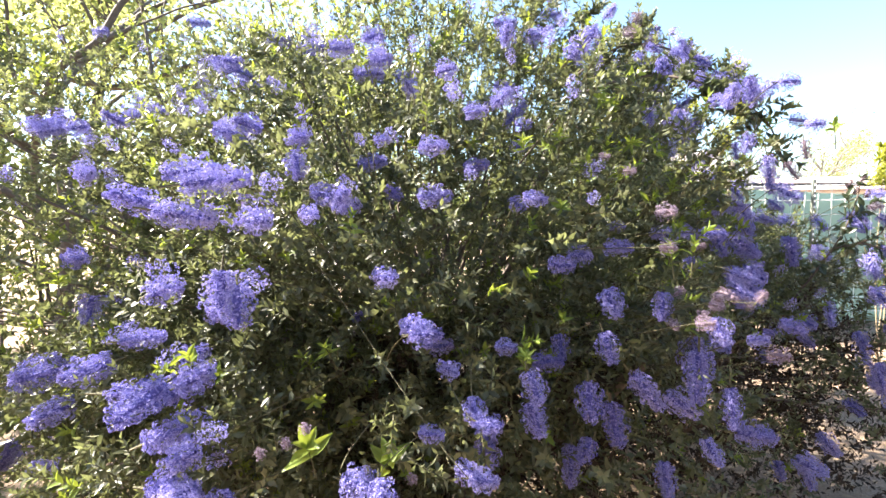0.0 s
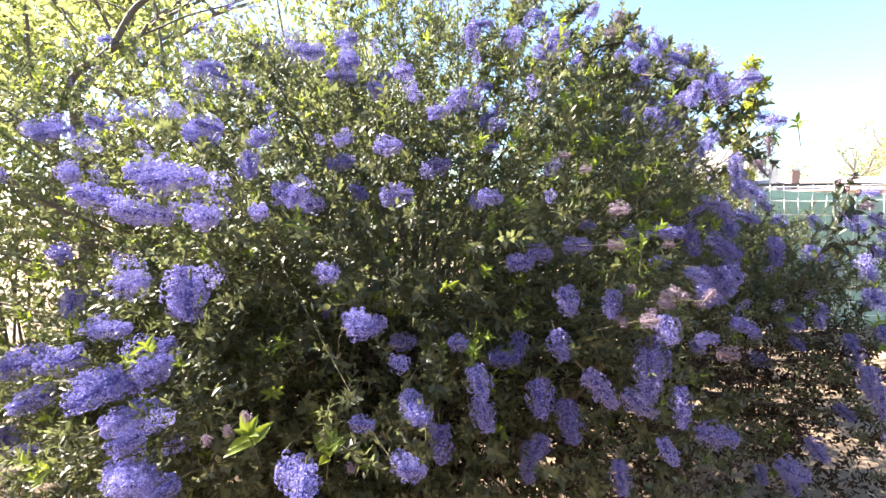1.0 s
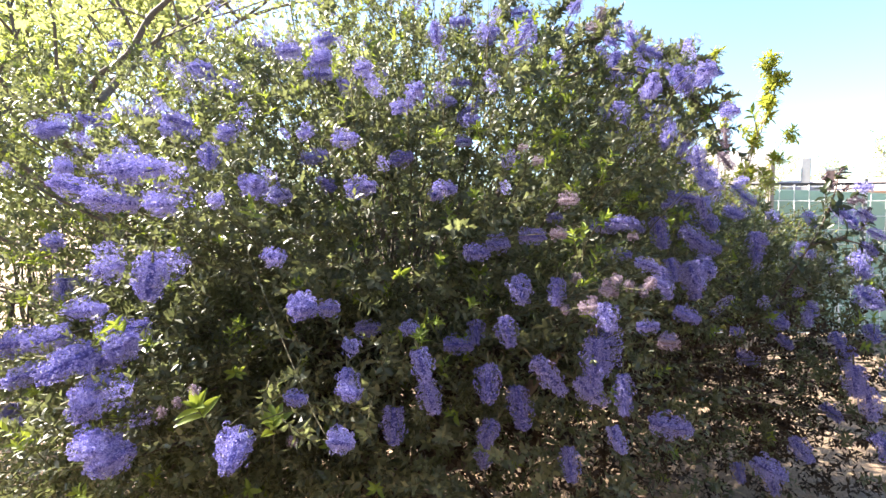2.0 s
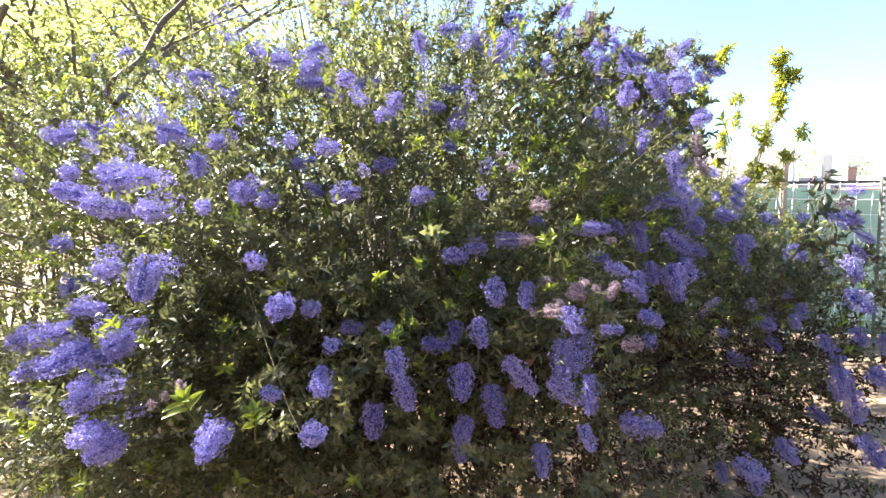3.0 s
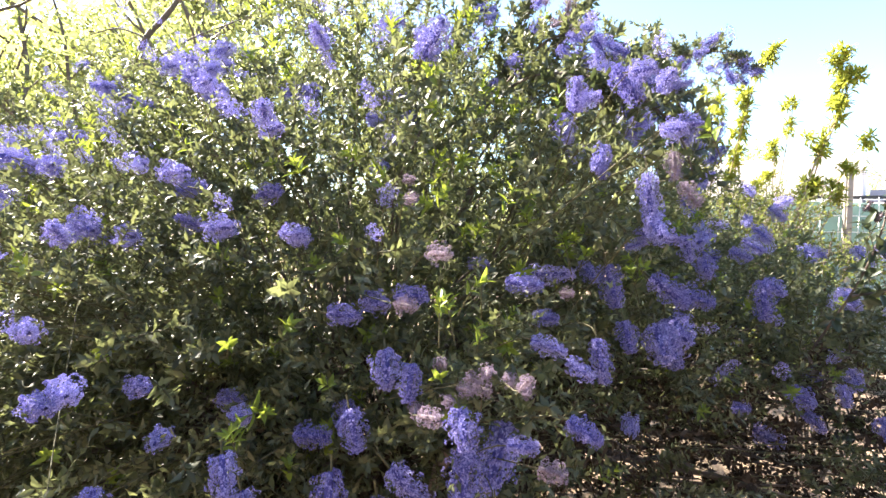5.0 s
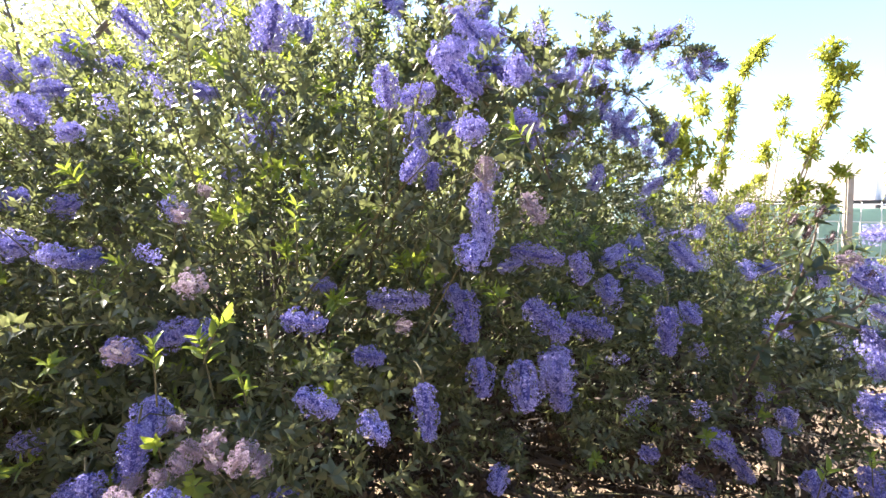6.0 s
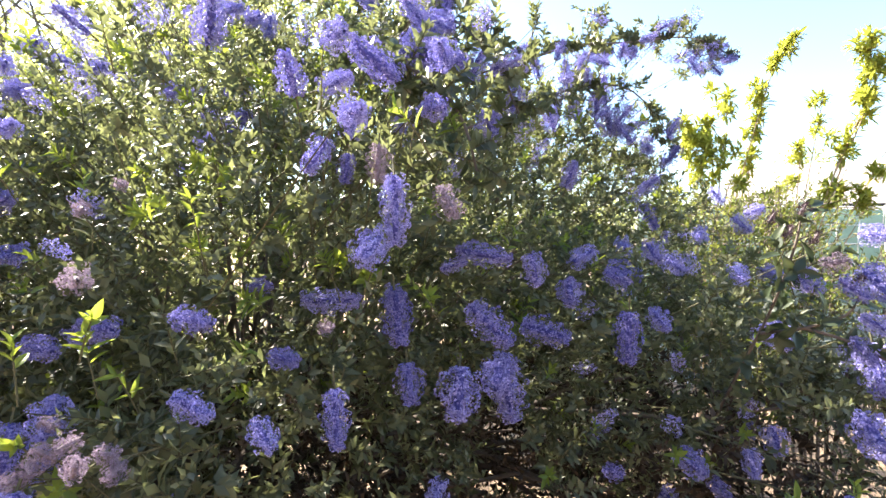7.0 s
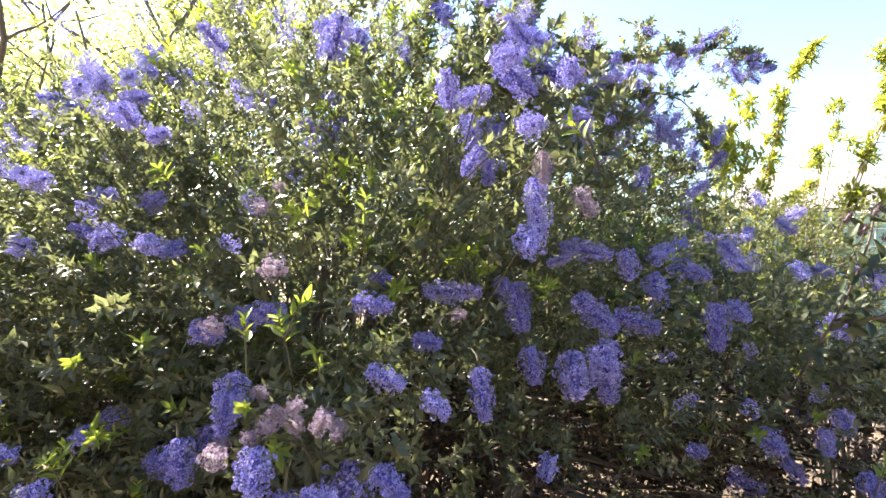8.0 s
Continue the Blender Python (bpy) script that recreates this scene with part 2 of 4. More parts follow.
FADED_TIPS = [
    (0.67, 1.74, 1.99, 0.060, 0.052, -80), (0.65, 1.72, 1.94, 0.062, 0.056, 0), (0.69, 1.66, 1.89, 0.055, 0.046, -60),
    (0.61, 1.80, 2.05, 0.050, 0.036, -80), (0.88, 1.24, 1.43, 0.056, 0.040, 60), (0.83, 1.13, 1.47, 0.050, 0.031, 90),
    (0.47, 1.03, 1.33, 0.045, 0.042, 0), (0.65, 0.93, 1.05, 0.043, 0.039, 0), (0.49, 0.90, 1.12, 0.038, 0.033, 0),
    (0.44, 0.95, 1.26, 0.035, 0.033, 0), (0.55, 0.97, 1.14, 0.031, 0.030, 0), (0.67, 1.27, 1.24, 0.030, 0.028, 0),
    (0.41, 1.08, 1.42, 0.029, 0.028, 0), (0.38, 1.16, 1.46, 0.027, 0.025, 0),
]
CREST = [
    (0.69, 1.63, 1.86, 0.055, 0.042, 30), (0.75, 1.58, 1.83, 0.062, 0.048, 20), (0.71, 1.60, 1.80, 0.058, 0.046, 60), (0.74, 1.52, 1.76, 0.060, 0.046, 80),
    (0.78, 1.50, 1.78, 0.056, 0.044, 40), (0.75, 1.45, 1.71, 0.055, 0.044, 80), (0.66, 1.66, 1.84, 0.050, 0.040, 60), (0.58, 1.82, 1.98, 0.052, 0.040, -60),
]
FAR_LEFT_HIGH = [
    (-1.32, 2.73, 2.37, 0.135, 0.075, 0), (-0.62, 1.48, 1.76, 0.133, 0.056, 15), (-1.14, 1.43, 1.59, 0.103, 0.072, 0),
    (-0.92, 1.58, 1.66, 0.099, 0.055, 0), (-0.75, 1.52, 1.33, 0.098, 0.066, 0), (-1.10, 1.39, 1.57, 0.083, 0.054, 0),
    (-0.85, 1.17, 1.43, 0.061, 0.058, 0), (-0.85, 1.35, 1.60, 0.058, 0.054, 0),
]
FAR_LEFT_LOW = [
    (-0.92, 1.09, 0.97, 0.135, 0.075, -10), (-1.40, 1.50, 0.57, 0.122, 0.075, -50), (-1.25, 1.34, 0.65, 0.113, 0.075, -60),
]
FAR_LEFT_MID = [
    (-0.83, 1.13, 1.11, 0.075, 0.060, 90), (-0.87, 1.15, 1.23, 0.062, 0.058, 0),
]
FAR_RIGHT_HIGH = [
    (1.22, 2.71, 1.46, 0.135, 0.075, 60), (1.02, 2.77, 2.14, 0.135, 0.075, 0), (1.43, 3.05, 1.37, 0.135, 0.075, 0),
]
FAR_RIGHT_LOW = [
    (1.41, 1.54, 0.79, 0.107, 0.071, 100), (1.12, 1.44, 0.55, 0.100, 0.075, 30), (1.48, 1.46, 0.83, 0.100, 0.075, 40),
    (1.24, 1.83, 0.77, 0.087, 0.070, 30), (1.41, 1.98, 0.92, 0.068, 0.063, 90), (1.24, 1.64, 0.95, 0.063, 0.057, 40),
    (1.48, 1.58, 0.93, 0.061, 0.050, 80), (1.41, 1.76, 0.97, 0.061, 0.052, 90), (1.35, 1.68, 0.95, 0.060, 0.039, 85),
    (1.40, 1.61, 0.90, 0.056, 0.048, 90), (1.10, 1.62, 0.92, 0.042, 0.038, 0),
]
FAR_RIGHT_MID = [
    (0.91, 1.50, 1.10, 0.126, 0.075, 80), (1.12, 2.06, 1.28, 0.103, 0.075, 20), (0.97, 1.56, 1.20, 0.102, 0.060, 15),
    (1.12, 1.56, 1.20, 0.102, 0.055, 92), (1.01, 1.62, 1.27, 0.062, 0.057, 90), (1.10, 1.66, 1.30, 0.055, 0.043, 20),
]
LEFT_HIGH = [
    (-0.40, 0.87, 1.39, 0.130, 0.062, 0), (-0.46, 0.87, 1.33, 0.118, 0.061, 10), (-0.57, 1.52, 1.73, 0.110, 0.050, 0),
    (-0.45, 1.72, 1.90, 0.108, 0.075, 0), (-0.54, 1.67, 1.91, 0.091, 0.061, 0), (-0.47, 1.10, 1.51, 0.088, 0.057, 20),
    (-0.31, 0.81, 1.32, 0.059, 0.055, 0),
]
LEFT_LOW = [
    (-0.57, 0.90, 0.99, 0.135, 0.059, 0), (-0.48, 0.83, 0.84, 0.106, 0.073, 0), (-0.48, 0.82, 0.95, 0.097, 0.060, -20),
    (-0.51, 0.93, 1.00, 0.094, 0.071, -30), (-0.50, 0.87, 0.78, 0.089, 0.058, -10), (-0.46, 0.88, 1.03, 0.088, 0.060, -30),
    (-0.44, 0.77, 0.86, 0.079, 0.059, 0), (-0.40, 0.72, 0.96, 0.070, 0.055, -30),
]
LEFT_MID = [
    (-0.44, 0.95, 1.17, 0.113, 0.075, 90), (-0.59, 0.94, 1.09, 0.093, 0.046, 0), (-0.56, 0.97, 1.18, 0.088, 0.067, -15),
    (-0.36, 0.84, 1.17, 0.082, 0.068, 90),
]
MIDDLE_LEFT_HIGH = [
    (-0.27, 1.91, 1.85, 0.135, 0.075, 10), (-0.20, 1.36, 1.71, 0.089, 0.058, 0), (-0.02, 1.15, 1.37, 0.085, 0.062, 0),
    (-0.18, 1.26, 1.46, 0.082, 0.049, 0), (-0.25, 1.05, 1.37, 0.074, 0.059, 10), (-0.19, 1.39, 1.82, 0.073, 0.062, 0),
    (-0.22, 1.12, 1.35, 0.070, 0.056, 0), (-0.26, 1.30, 1.76, 0.070, 0.059, 0), (-0.02, 1.03, 1.47, 0.065, 0.048, 0),
    (-0.14, 1.72, 1.80, 0.061, 0.057, 0), (-0.15, 1.24, 1.71, 0.060, 0.053, 0), (-0.27, 0.91, 1.42, 0.058, 0.047, 80),
    (-0.17, 1.32, 1.75, 0.055, 0.052, 0), (-0.30, 1.03, 1.49, 0.053, 0.050, 0), (-0.24, 0.88, 1.33, 0.040, 0.038, 0),
    (-0.13, 1.07, 1.49, 0.038, 0.035, 0),
]
MIDDLE_LEFT_LOW = [
    (-0.01, 1.16, 1.01, 0.073, 0.047, 0), (-0.13, 0.73, 0.91, 0.068, 0.062, 0), (-0.02, 0.73, 0.99, 0.044, 0.029, 0),
]
MIDDLE_LEFT_MID = [
    (-0.03, 0.79, 1.13, 0.058, 0.046, 0), (-0.05, 0.84, 1.13, 0.056, 0.055, 0), (-0.04, 0.96, 1.10, 0.052, 0.044, 0),
    (-0.10, 0.83, 1.22, 0.046, 0.044, 0),
]
MIDDLE_RIGHT_HIGH = [
    (0.23, 1.57, 1.64, 0.114, 0.055, -35), (0.20, 1.59, 1.93, 0.079, 0.054, 0), (0.20, 1.61, 1.74, 0.076, 0.042, 0),
    (0.29, 1.62, 1.89, 0.072, 0.052, 90), (0.08, 1.17, 1.44, 0.065, 0.046, -10), (0.11, 1.69, 1.69, 0.059, 0.051, 0),
    (0.08, 1.18, 1.57, 0.059, 0.043, 0), (0.20, 1.06, 1.36, 0.057, 0.040, 0), (0.30, 1.55, 1.88, 0.056, 0.046, 0),
    (0.24, 1.47, 1.59, 0.054, 0.049, 0), (0.22, 1.43, 1.52, 0.053, 0.040, 0), (0.01, 1.08, 1.64, 0.050, 0.045, 0),
]
MIDDLE_RIGHT_LOW = [
    (0.29, 1.08, 0.75, 0.102, 0.053, 90), (0.30, 0.98, 0.94, 0.087, 0.060, 90), (0.09, 1.00, 0.83, 0.084, 0.062, 90),
    (0.18, 0.94, 0.92, 0.079, 0.053, 70), (0.23, 1.06, 1.00, 0.075, 0.049, 0), (0.17, 0.90, 1.00, 0.069, 0.050, 80),
    (0.27, 1.11, 1.02, 0.064, 0.046, 90), (0.05, 0.79, 1.00, 0.052, 0.042, 90), (0.13, 1.00, 1.05, 0.050, 0.039, 0),
    (0.04, 0.78, 0.90, 0.049, 0.046, 0), (0.06, 0.72, 0.92, 0.048, 0.039, 0), (0.07, 0.74, 1.00, 0.045, 0.041, 0),
]
MIDDLE_RIGHT_MID = [
    (0.27, 1.11, 1.21, 0.067, 0.048, 0),
]
RIGHT_HIGH = [
    (0.80, 1.38, 1.68, 0.135, 0.065, 20), (0.87, 1.47, 1.35, 0.112, 0.045, 5), (0.81, 1.22, 1.42, 0.105, 0.046, 88),
    (0.66, 1.37, 1.58, 0.072, 0.053, 80), (0.66, 1.58, 1.63, 0.068, 0.053, 90), (0.70, 1.25, 1.61, 0.061, 0.040, -15),
    (0.72, 1.17, 1.49, 0.057, 0.040, 115), (0.82, 1.45, 1.33, 0.053, 0.028, -20), (0.73, 1.23, 1.48, 0.047, 0.029, 90),
    (0.78, 1.12, 1.62, 0.045, 0.043, 0), (0.87, 1.21, 1.55, 0.043, 0.039, 20), (0.82, 1.09, 1.52, 0.041, 0.040, 0),
]
RIGHT_LOW = [
    (0.71, 1.08, 0.82, 0.104, 0.062, 20),
]
RIGHT_MID = [
    (0.63, 1.35, 1.27, 0.125, 0.047, 0), (0.89, 1.44, 1.23, 0.107, 0.062, 40), (0.76, 1.34, 1.25, 0.098, 0.056, 85),
    (0.86, 1.36, 1.13, 0.090, 0.075, 90), (0.73, 1.20, 1.13, 0.088, 0.044, 88), (0.79, 1.32, 1.15, 0.072, 0.047, 85),
    (0.64, 1.04, 1.19, 0.061, 0.034, 20), (0.63, 1.22, 1.20, 0.055, 0.037, 0), (0.69, 0.95, 1.10, 0.055, 0.036, 25),
]
BLUE_LIMBS = (CENTRE_LOW, CENTRE_MID, CREST, FAR_LEFT_HIGH, FAR_LEFT_LOW, FAR_LEFT_MID, FAR_RIGHT_HIGH, FAR_RIGHT_LOW, FAR_RIGHT_MID, LEFT_HIGH, LEFT_LOW, LEFT_MID, MIDDLE_LEFT_HIGH, MIDDLE_LEFT_LOW, MIDDLE_LEFT_MID, MIDDLE_RIGHT_HIGH, MIDDLE_RIGHT_LOW, MIDDLE_RIGHT_MID, RIGHT_HIGH, RIGHT_LOW, RIGHT_MID)
# smaller heads between them: x, y, z and length
BETWEEN_CENTRE_HIGH = [
    (0.59, 1.77, 2.03, 0.070), (0.68, 1.17, 1.60, 0.070),
]
BETWEEN_CENTRE_LOW = [
    (0.53, 1.06, 0.90, 0.100), (0.30, 1.01, 0.82, 0.070), (0.58, 1.02, 0.81, 0.070), (0.56, 1.06, 1.00, 0.130),
]
BETWEEN_LEFT_HIGH = [
    (-1.37, 2.02, 2.07, 0.070), (-0.87, 1.18, 1.54, 0.070), (-0.81, 1.22, 1.57, 0.070), (-0.59, 1.41, 1.76, 0.070),
    (-0.47, 0.92, 1.41, 0.120), (-0.57, 0.90, 1.36, 0.100), (-0.39, 0.99, 1.51, 0.070),
]
BETWEEN_LEFT_LOW = [
    (-0.52, 1.00, 1.04, 0.070), (-0.86, 1.04, 0.90, 0.110), (-0.93, 1.09, 0.75, 0.070), (-0.74, 0.99, 1.01, 0.110),
    (-0.52, 0.81, 1.01, 0.120), (-0.37, 0.74, 0.86, 0.090),
]
BETWEEN_MIDDLE_HIGH = [
    (-0.12, 1.18, 1.38, 0.070), (-0.08, 1.67, 1.79, 0.070), (0.16, 1.56, 1.67, 0.070), (-0.20, 0.96, 1.36, 0.070),
]
BETWEEN_MIDDLE_HIGH_OUTER = [
    (0.13, 1.08, 1.58, 0.070), (-0.08, 1.23, 1.64, 0.070), (0.17, 1.13, 1.35, 0.070),
]
BETWEEN_MIDDLE_LOW = [
    (0.01, 0.95, 1.02, 0.070), (-0.09, 0.65, 0.93, 0.075), (-0.22, 1.28, 1.06, 0.070),
]
BETWEEN_RIGHT_HIGH = [
    (1.46, 2.83, 2.13, 0.070), (0.85, 1.30, 1.65, 0.070), (1.00, 2.37, 1.92, 0.070), (1.30, 3.03, 1.71, 0.070),
    (1.33, 2.78, 2.22, 0.100), (0.77, 1.24, 1.63, 0.100), (1.17, 1.72, 1.35, 0.070), (1.29, 2.74, 1.37, 0.070),
]
BETWEEN_RIGHT_HIGH_OUTER = [
    (0.72, 1.42, 1.27, 0.070), (0.72, 1.69, 1.92, 0.070), (1.57, 1.78, 1.39, 0.070),
]
BETWEEN_RIGHT_LOW = [
    (1.18, 1.66, 1.22, 0.070), (1.54, 1.71, 0.72, 0.070), (1.06, 1.49, 0.51, 0.070), (0.81, 1.39, 0.94, 0.070),
    (1.31, 1.73, 0.86, 0.070),
]
BETWEEN_ARCH_SIDE = [
    (0.81, 1.15, 1.37, 0.080), (1.20, 2.46, 1.68, 0.100), (1.29, 2.55, 1.67, 0.100), (1.20, 2.36, 1.55, 0.090),
    (1.12, 2.10, 1.35, 0.100), (1.03, 1.72, 1.34, 0.080), (0.95, 1.54, 1.32, 0.075), (1.24, 1.98, 1.31, 0.090),
    (0.99, 1.84, 1.53, 0.080), (1.36, 2.40, 1.39, 0.090), (1.46, 2.70, 1.53, 0.090), (1.50, 2.50, 1.42, 0.090),
    (1.56, 2.60, 1.47, 0.090), (1.51, 2.20, 1.28, 0.080), (1.38, 1.96, 1.29, 0.080),
]
BETWEEN_ARCH_SIDE_LOWER = [
    (1.54, 2.00, 1.28, 0.090), (1.43, 1.84, 1.17, 0.090), (0.78, 1.76, 1.80, 0.110), (0.92, 2.52, 1.96, 0.130),
    (0.96, 2.50, 1.99, 0.120), (1.05, 2.60, 1.94, 0.140), (1.07, 2.38, 1.77, 0.140), (1.03, 2.42, 1.84, 0.120),
    (0.92, 2.00, 1.71, 0.090), (0.69, 1.58, 1.77, 0.100), (1.12, 2.40, 1.73, 0.110), (0.86, 1.78, 1.71, 0.100),
    (0.84, 1.64, 1.62, 0.100), (0.81, 2.50, 2.01, 0.090), (0.91, 1.42, 1.15, 0.100), (0.69, 1.10, 1.14, 0.060),
    (1.65, 1.95, 1.28, 0.120), (1.59, 1.80, 1.12, 0.120),
]
BETWEEN_ARCH_SIDE_OUTER = [
    (1.55, 1.70, 1.02, 0.120), (0.38, 1.34, 1.78, 0.120), (0.16, 1.24, 1.77, 0.080), (1.46, 1.55, 0.72, 0.120),
    (1.48, 1.50, 0.60, 0.110), (1.65, 1.70, 0.87, 0.100), (1.62, 1.60, 0.64, 0.100), (1.16, 1.50, 0.48, 0.090),
    (1.49, 1.70, 0.82, 0.090), (1.30, 1.60, 0.54, 0.100), (1.40, 1.62, 0.66, 0.080),
]
BETWEEN = (BETWEEN_CENTRE_HIGH, BETWEEN_CENTRE_LOW, BETWEEN_LEFT_HIGH, BETWEEN_LEFT_LOW, BETWEEN_MIDDLE_HIGH, BETWEEN_MIDDLE_HIGH_OUTER, BETWEEN_MIDDLE_LOW, BETWEEN_RIGHT_HIGH, BETWEEN_RIGHT_HIGH_OUTER, BETWEEN_RIGHT_LOW, BETWEEN_ARCH_SIDE, BETWEEN_ARCH_SIDE_LOWER, BETWEEN_ARCH_SIDE_OUTER)
# ---- ground ----
def ground_height(x, y):
    return 0.05 * math.sin(0.9 * x + 0.4) * math.cos(0.7 * y) + 0.03 * math.sin(2.3 * x + 1.7 * y)


def build_ground():
    """One sheet to the horizon: fine near the shrub, coarse far off."""
    line = [-600, -200, -60, -20, -10] + [-6 + 0.25 * i for i in range(57)] + [11, 20, 60, 200, 600]
    v, f = [], []
    for y in line:
        for x in line:
            h = ground_height(x, y) + 0.03 * noise.noise((x * 2.1, y * 2.1, 0)) + 0.015 * noise.noise((x * 7, y * 7, 3)) if abs(x) < 12 and abs(y) < 12 else 0.0
            v.append((x, y, h))
    n = len(line)
    for j in range(n - 1):
        for i in range(n - 1):
            a = j * n + i
            f += [(a, a + 1, a + n + 1), (a, a + n + 1, a + n)]
    return tagged(new("ground", mesh_of("ground", v, f, SOIL)), "bare sandy garden soil with dry litter", "ground", kind="structure")


build_ground()


def build_litter():
    """Dry stalks and fallen leaves strewn over the soil."""
    rng = np.random.default_rng(5)
    n = 9000
    x, y = rng.uniform(-2.5, 4.6, n), rng.uniform(-0.5, 5.0, n)
    z = np.array([ground_height(a, b) for a, b in zip(x, y)]) + 0.012
    ang = rng.uniform(0, 6.28, n)
    way = np.stack([np.cos(ang), np.sin(ang), rng.normal(0, 0.15, n)], -1)
    up = np.stack([rng.normal(0, 0.3, n), rng.normal(0, 0.3, n), np.ones(n)], -1)
    long_ = rng.random(n) < 0.5
    length = np.where(long_, rng.uniform(0.06, 0.22, n), rng.uniform(0.02, 0.05, n))
    width = np.where(long_, 0.005, length * 0.4)
    v, f = leaf_arrays(np.stack([x, y, z], -1), way, up, length, width)
    tagged(new("leaf_litter", mesh_of("leaf_litter", v, f, STRAW)), "dry straw and fallen leaves strewn on the soil", "leaf litter", kind="stuff")


build_litter()
# ---- the flowering shrub ----
rng = np.random.default_rng(11)
LOBES = [  # centre, radii, share of the shoots
    ((-0.10, 2.12, 0.85), (1.22, 1.14, 1.34), 0.50),
    ((-1.60, 2.05, 0.80), (0.98, 0.98, 1.30), 0.15),
    ((0.82, 2.65, 0.90), (0.58, 0.54, 1.05), 0.11),
    ((0.25, 1.50, 0.60), (0.72, 0.54, 0.52), 0.09),
    ((-0.50, 1.38, 0.78), (0.50, 0.48, 0.50), 0.08),
    ((1.28, 2.10, 0.62), (0.44, 0.46, 0.68), 0.065),
    ((1.74, 2.00, 0.50), (0.46, 0.42, 0.60), 0.045),
    ((-1.00, 1.48, 0.46), (0.56, 0.46, 0.50), 0.06),
    ((0.96, 3.10, 0.90), (0.46, 0.48, 0.93), 0.07),
]
shrub = thing("ceanothus_shrub", "large flowering shrub covered in blue-violet flower clusters", "shrub", at=(-0.1, 2.0, 0.0))
ROOT = np.array([-0.1, 2.0, 0.0])


def inside(p, grow=1.0):
    """Whether points lie inside any lobe."""
    hit = np.zeros(len(p), bool)
    for c, r, _ in LOBES:
        hit |= (((p - np.array(c)) / (np.array(r) * grow)) ** 2).sum(-1) < 1
    return hit


def lump(p):
    return np.array([noise.noise(Vector(q) * 2.3) for q in p])


def shell(count, inner, outer):
    """Points near the lobes' skins, with the outward direction."""
    ps, ns = [], []
    for c, r, share in LOBES:
        c, r, n = np.array(c), np.array(r), int(count * share)
        d = unit(rng.normal(0, 1, (n, 3)))
        near = (d[:, 1] < 0.25) | (d[:, 2] > 0.55) | (rng.random(n) < 0.5)
        d = d[near]
        p = c + d * r * (rng.uniform(inner, outer, len(d)) + 0.16 * lump(c + d * r))[:, None]
        ps.append(p)
        ns.append(unit(d / r))
    p, nrm = np.concatenate(ps), np.concatenate(ns)
    ok = (p[:, 2] > 0.50) | ((p[:, 2] > 0.16) & (rng.random(len(p)) < 0.35))
    return p[ok], nrm[ok]


def limb(points, r0, r1):
    """A bent, tapered limb through a few points."""
    pts = [Vector(p) for p in points]
    out = []
    for i in range(len(pts) - 1):
        a, b = pts[i], pts[i + 1]
        before, after = pts[max(i - 1, 0)], pts[min(i + 2, len(pts) - 1)]
        for k in range(4):
            t = k / 4
            m1, m2 = (b - before) * 0.5, (after - a) * 0.5
            out.append(a * (2 * t**3 - 3 * t**2 + 1) + m1 * (t**3 - 2 * t**2 + t) + b * (-2 * t**3 + 3 * t**2) + m2 * (t**3 - t**2))
    out.append(pts[-1])
    out = np.array([tuple(p) for p in out])
    return tubes(out[None], np.linspace(r0, r1, len(out))[None], 7)


def build_limbs():
    for k in range(9):
        a = k / 9 * 6.28 + 0.3
        reach = 0.75 + 0.35 * math.sin(k * 2.1)
        tip = ROOT + np.array([math.cos(a) * reach * 1.2, math.sin(a) * reach * 0.95, 1.2 + 0.35 * math.sin(k * 1.7)])
        mid = ROOT + (tip - ROOT) * np.array([0.45, 0.45, 0.5]) + np.array([0.08 * math.sin(k * 3), 0.08 * math.cos(k * 5), 0])
        start = ROOT + np.array([math.cos(a) * 0.10, math.sin(a) * 0.10, -0.05])
        v, f = limb([start, start + np.array([math.cos(a) * 0.1, math.sin(a) * 0.1, 0.35]), mid, tip], 0.045, 0.012)
        child("limb", mesh_of("limb", v - ROOT, f, BARK), shrub, "bare grey-brown limb")


build_limbs()


